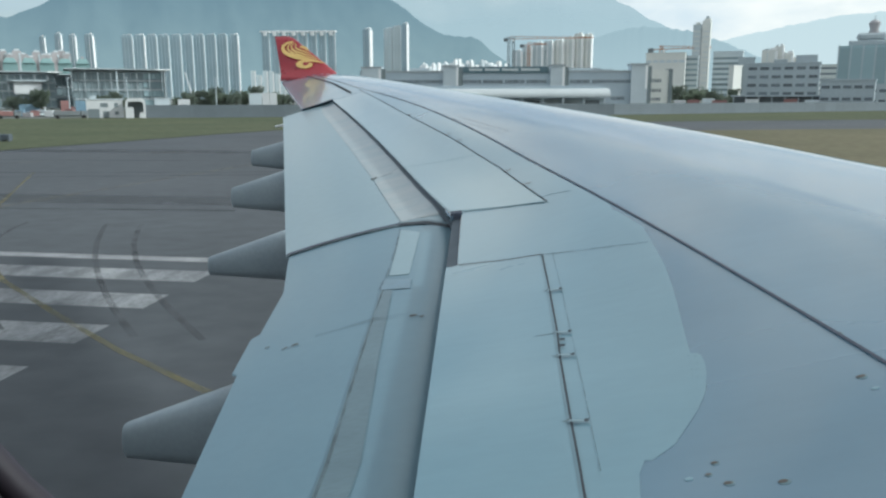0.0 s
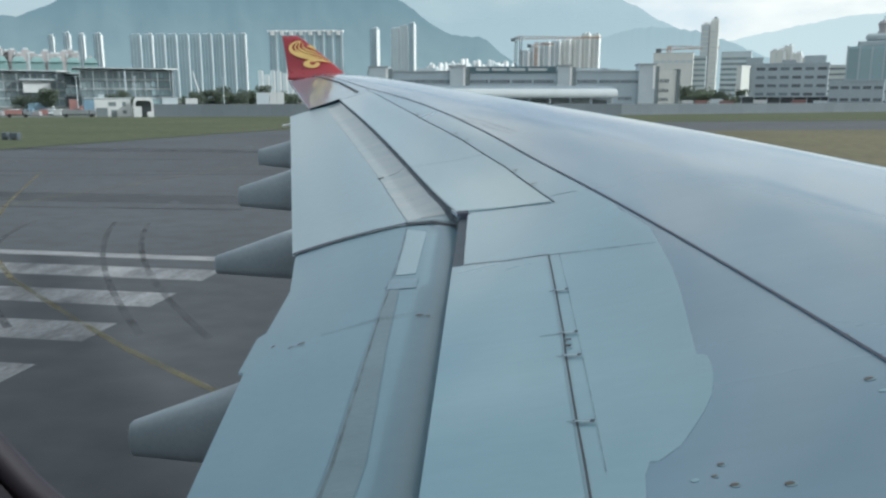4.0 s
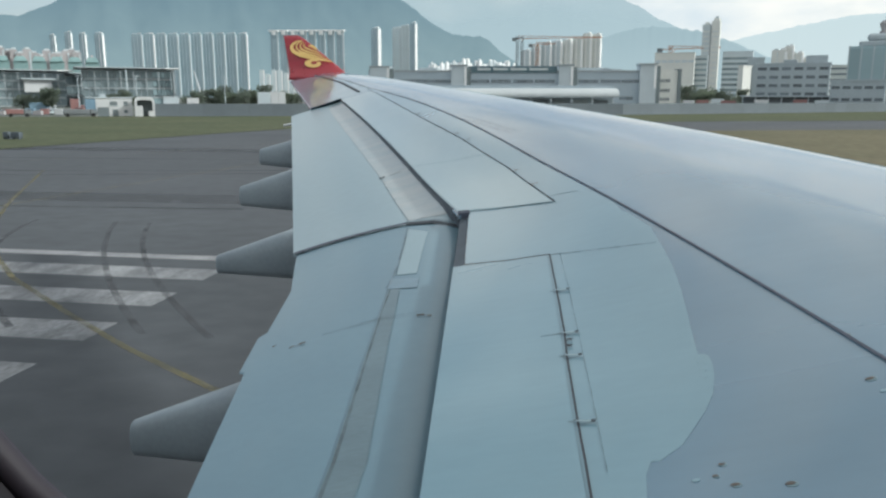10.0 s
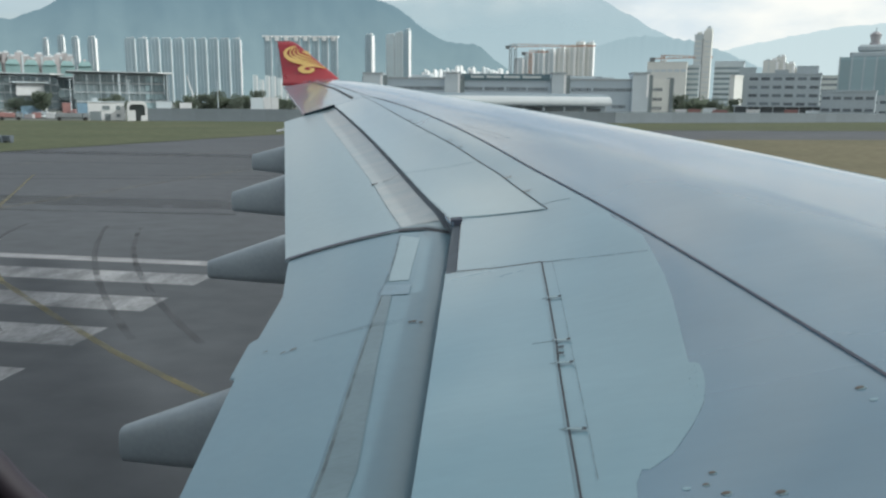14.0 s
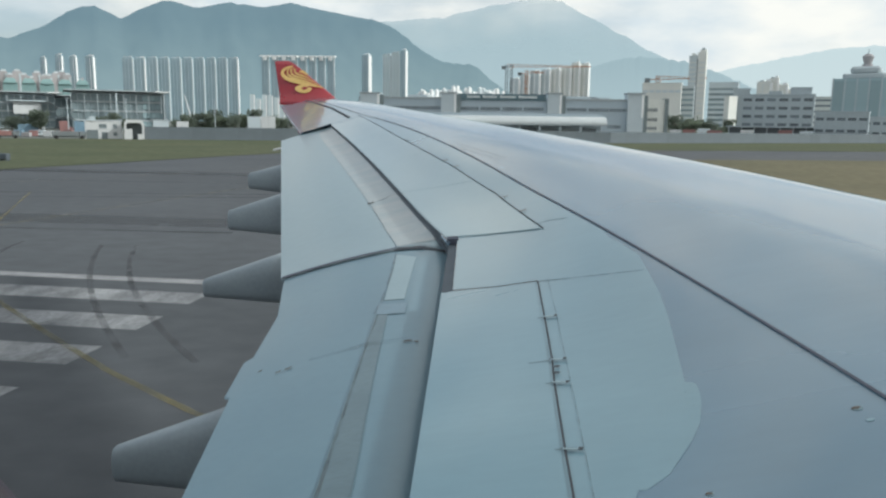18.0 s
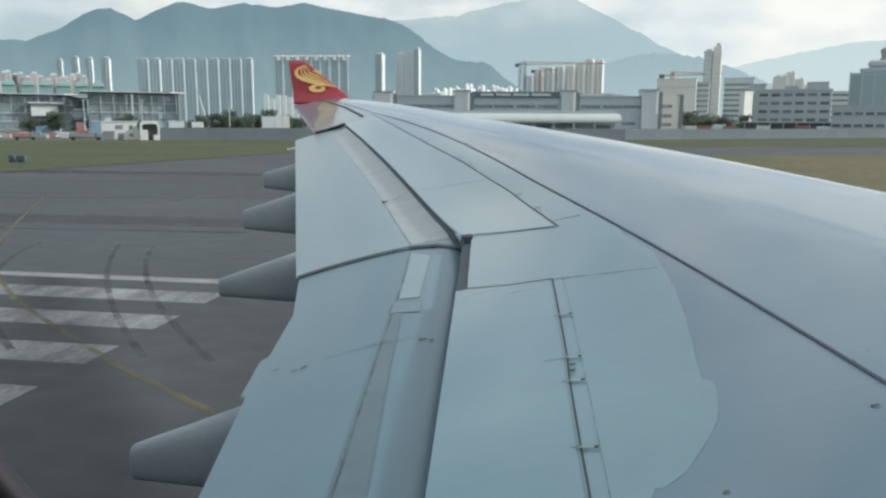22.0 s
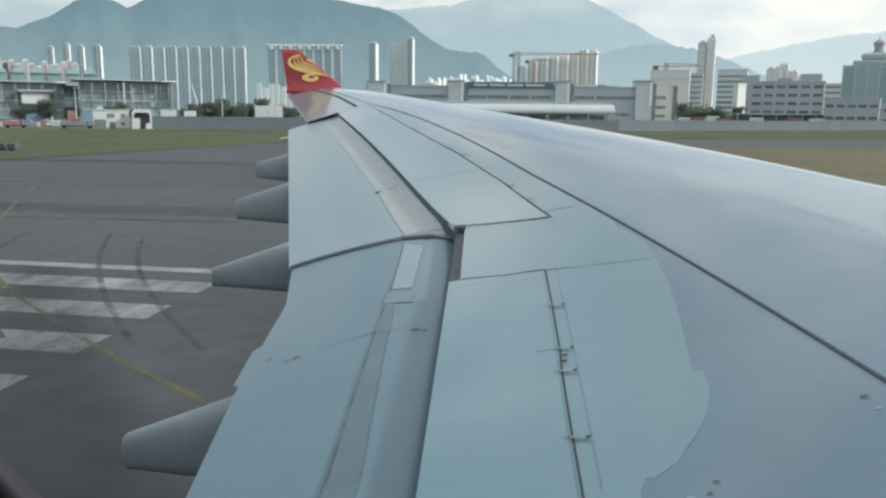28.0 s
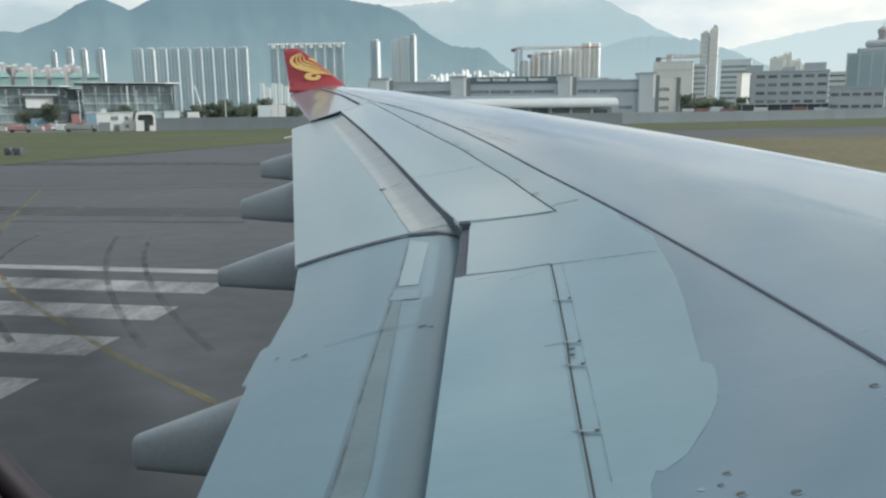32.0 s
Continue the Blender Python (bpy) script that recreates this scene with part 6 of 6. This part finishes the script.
truck(-34.0, 236, 8.5, 2.0, M_DARKSTEEL, "low dark airport baggage truck parked on the apron", 4, M_DARKSTEEL)
truck(-32.9, 262, 7.0, 4.6, M_BLUE, "blue box truck parked by the gatehouse", 4)
truck(-34.1, 290, 4.6, 4.6, M_REDV, "red service truck behind the apron", 4, M_REDV)
truck(-36.2, 300, 8.0, 3.4, M_BLUE, "blue and white service truck", 3)
truck(-29.0, 236, 5.0, 1.9, M_DARKSTEEL, "small dark tug beside the gatehouse", 3, M_DARKSTEEL)
truck(-28.0, 238, 4.5, 1.7, M_DARKSTEEL, "small dark tug beside the gatehouse", -3, M_DARKSTEEL)
truck(-37.6, 240, 6.0, 2.0, M_REDV, "low red and brown equipment truck", 3, M_DARKSTEEL)
truck(11.2, 300, 7.0, 4.3, M_REDV, "reddish truck behind the barrier wall", 0)
truck(8.6, 300, 6.0, 4.4, M_WALL_WHITE, "white van behind the barrier wall", 0)
rv = random.Random(9)
for i in range(12):
    b = -38.6 + 0.42 * i
    ob = thing("apron_crate", "small coloured equipment crate on the far apron", "crate", polar(b, 262 + rv.uniform(-8, 8)), rv.uniform(0, 40), "equipment along the apron")
    h = rv.uniform(1.2, 2.2)
    part("box", abox(-1.2, 1.2, -0.8, 0.8, 0.15, h, bevel=0.05), (M_PINK, M_REDV, M_CONC, M_WALL_WHITE, M_BLUE)[i % 5], ob)
    part("pallet", abox(-1.3, 1.3, -0.9, 0.9, 0, 0.15), M_DARKSTEEL, ob)
for b in (-34.0, -30.4, -24.6):
    ob = thing("light_mast", "slim grey lamp mast by the apron", "lamp post", polar(b, 280))
    bm = bmesh.new()
    tube(bm, (0, 0, 0), (0, 0, 12), 0.18, 8, 0.1)
    part("pole", bm, M_PILASTER, ob)
    part("lamp_head", abox(-0.6, 0.6, -0.2, 0.2, 11.8, 12.1), M_PILASTER, ob)
ob = thing("leaning_boom", "thin white boom leaning above the trees", "boom lift", polar(-26.4, 380))
bm = bmesh.new()
tube(bm, (1.2, 0, 7), (-1.6, 0, 17), 0.45, 6, 0.3)
part("boom", bm, M_WALL_WHITE, ob)
part("carrier", abox(-2, 2.5, -1.2, 1.2, 0, 7), M_CONC, ob)

# boxes on the grass
def runway_box(x, y, w, label):
    ob = thing("equipment_box", label, "box", (x, y, 0.02), 0, "boxes on the grass")
    part("case", abox(-w, w, -0.4, 0.4, 0.2, 0.95, bevel=0.06), M_COVE, ob)
    for k in (-0.7, 0.7):
        part("foot", abox(k * w - 0.1, k * w + 0.1, -0.3, 0.3, 0, 0.2), M_COVE, ob)
    return ob


runway_box(-71.5, 92.0, 0.62, "dark square equipment box on the grass verge")
runway_box(-73.2, 92.4, 0.4, "dark square equipment box on the grass verge")


# ---- what lies further aft: terraced car park, white houses, hangars, western hills ----
RIDGE_WEST = [(-100, 40), (-92, 90), (-85, 130), (-77.6, 200), (-70, 325), (-66, 268), (-60.5, 236), (-54, 150), (-50, 60)]
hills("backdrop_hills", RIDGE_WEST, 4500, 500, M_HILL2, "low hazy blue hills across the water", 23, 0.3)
cp = thing("terraced_car_park", "beige terraced car park with long open decks", "building", polar(-44.0, 430), 44.0 + 6)
for k, (x0, x1, z) in enumerate(((-26, 26, 3.2), (-26, 24, 6.6), (-20, 16, 10.0), (-16, 4, 13.4))):
    d = part("deck", abox(x0, x1, 2.0 * k, 26, z - 1.3, z), M_CREAM, cp, "beige deck parapet")
    part("open_bay", abox(x0 + 0.5, x1 - 0.5, 2.0 * k + 0.6, 25, z - 3.3, z - 1.35), M_WINDOW, d)
    for i in range(int((x1 - x0) / 5)):
        part("pillar", abox(x0 + 1 + 5 * i, x0 + 1.6 + 5 * i, 2.0 * k + 0.2, 2.0 * k + 0.6, z - 3.3, z - 1.3), M_CONC, d)
for b, w, h in ((-46.4, 5.5, 5.5), (-44.6, 5.0, 6.6), (-42.9, 7.5, 4.6)):
    ob = thing("white_house", "small white flat-roofed house with dark windows", "building", polar(b, 250), -b + 5, "white houses by the apron")
    part("wall", abox(-w, w, 0, 7, 0, h, bevel=0.05), M_WALL_WHITE, ob)
    part("roof", abox(-w - 0.2, w + 0.2, -0.2, 7.2, h, h + 0.2), M_CONC, ob)
    for x in (-0.6, -0.1, 0.5):
        part("window", abox(x * w - 0.6, x * w + 0.6, -0.06, 0, 1.6, 2.9), M_WINDOW, ob)
    part("door", abox(0.72 * w, 0.72 * w + 1.0, -0.06, 0, 0, 2.1), M_DARKSTEEL, ob)
for b, r, w in ((-70.5, 900, 24), (-62.5, 800, 44)):
    ob = thing("hangar", "low dark hangar beyond the far apron", "hangar", polar(b, r), -b, "far hangars")
    part("wall", abox(-w, w, 0, 30, 0, 11), M_CONC, ob)
    part("roof", abox(-w - 1, w + 1, -1, 31, 11, 12.2, bevel=0.4), M_DARKSTEEL, ob)
    for i in range(4):
        part("hangar_door", abox(-w + 1 + i * w / 2, -w + w / 2 + i * w / 2 - 0.5, -0.3, 0, 0, 9), M_WINDOW, ob)
for i in range(14):
    tree(-64.5 + 0.9 * i, 700 + rt.uniform(-30, 60), rt.uniform(0.9, 1.4))
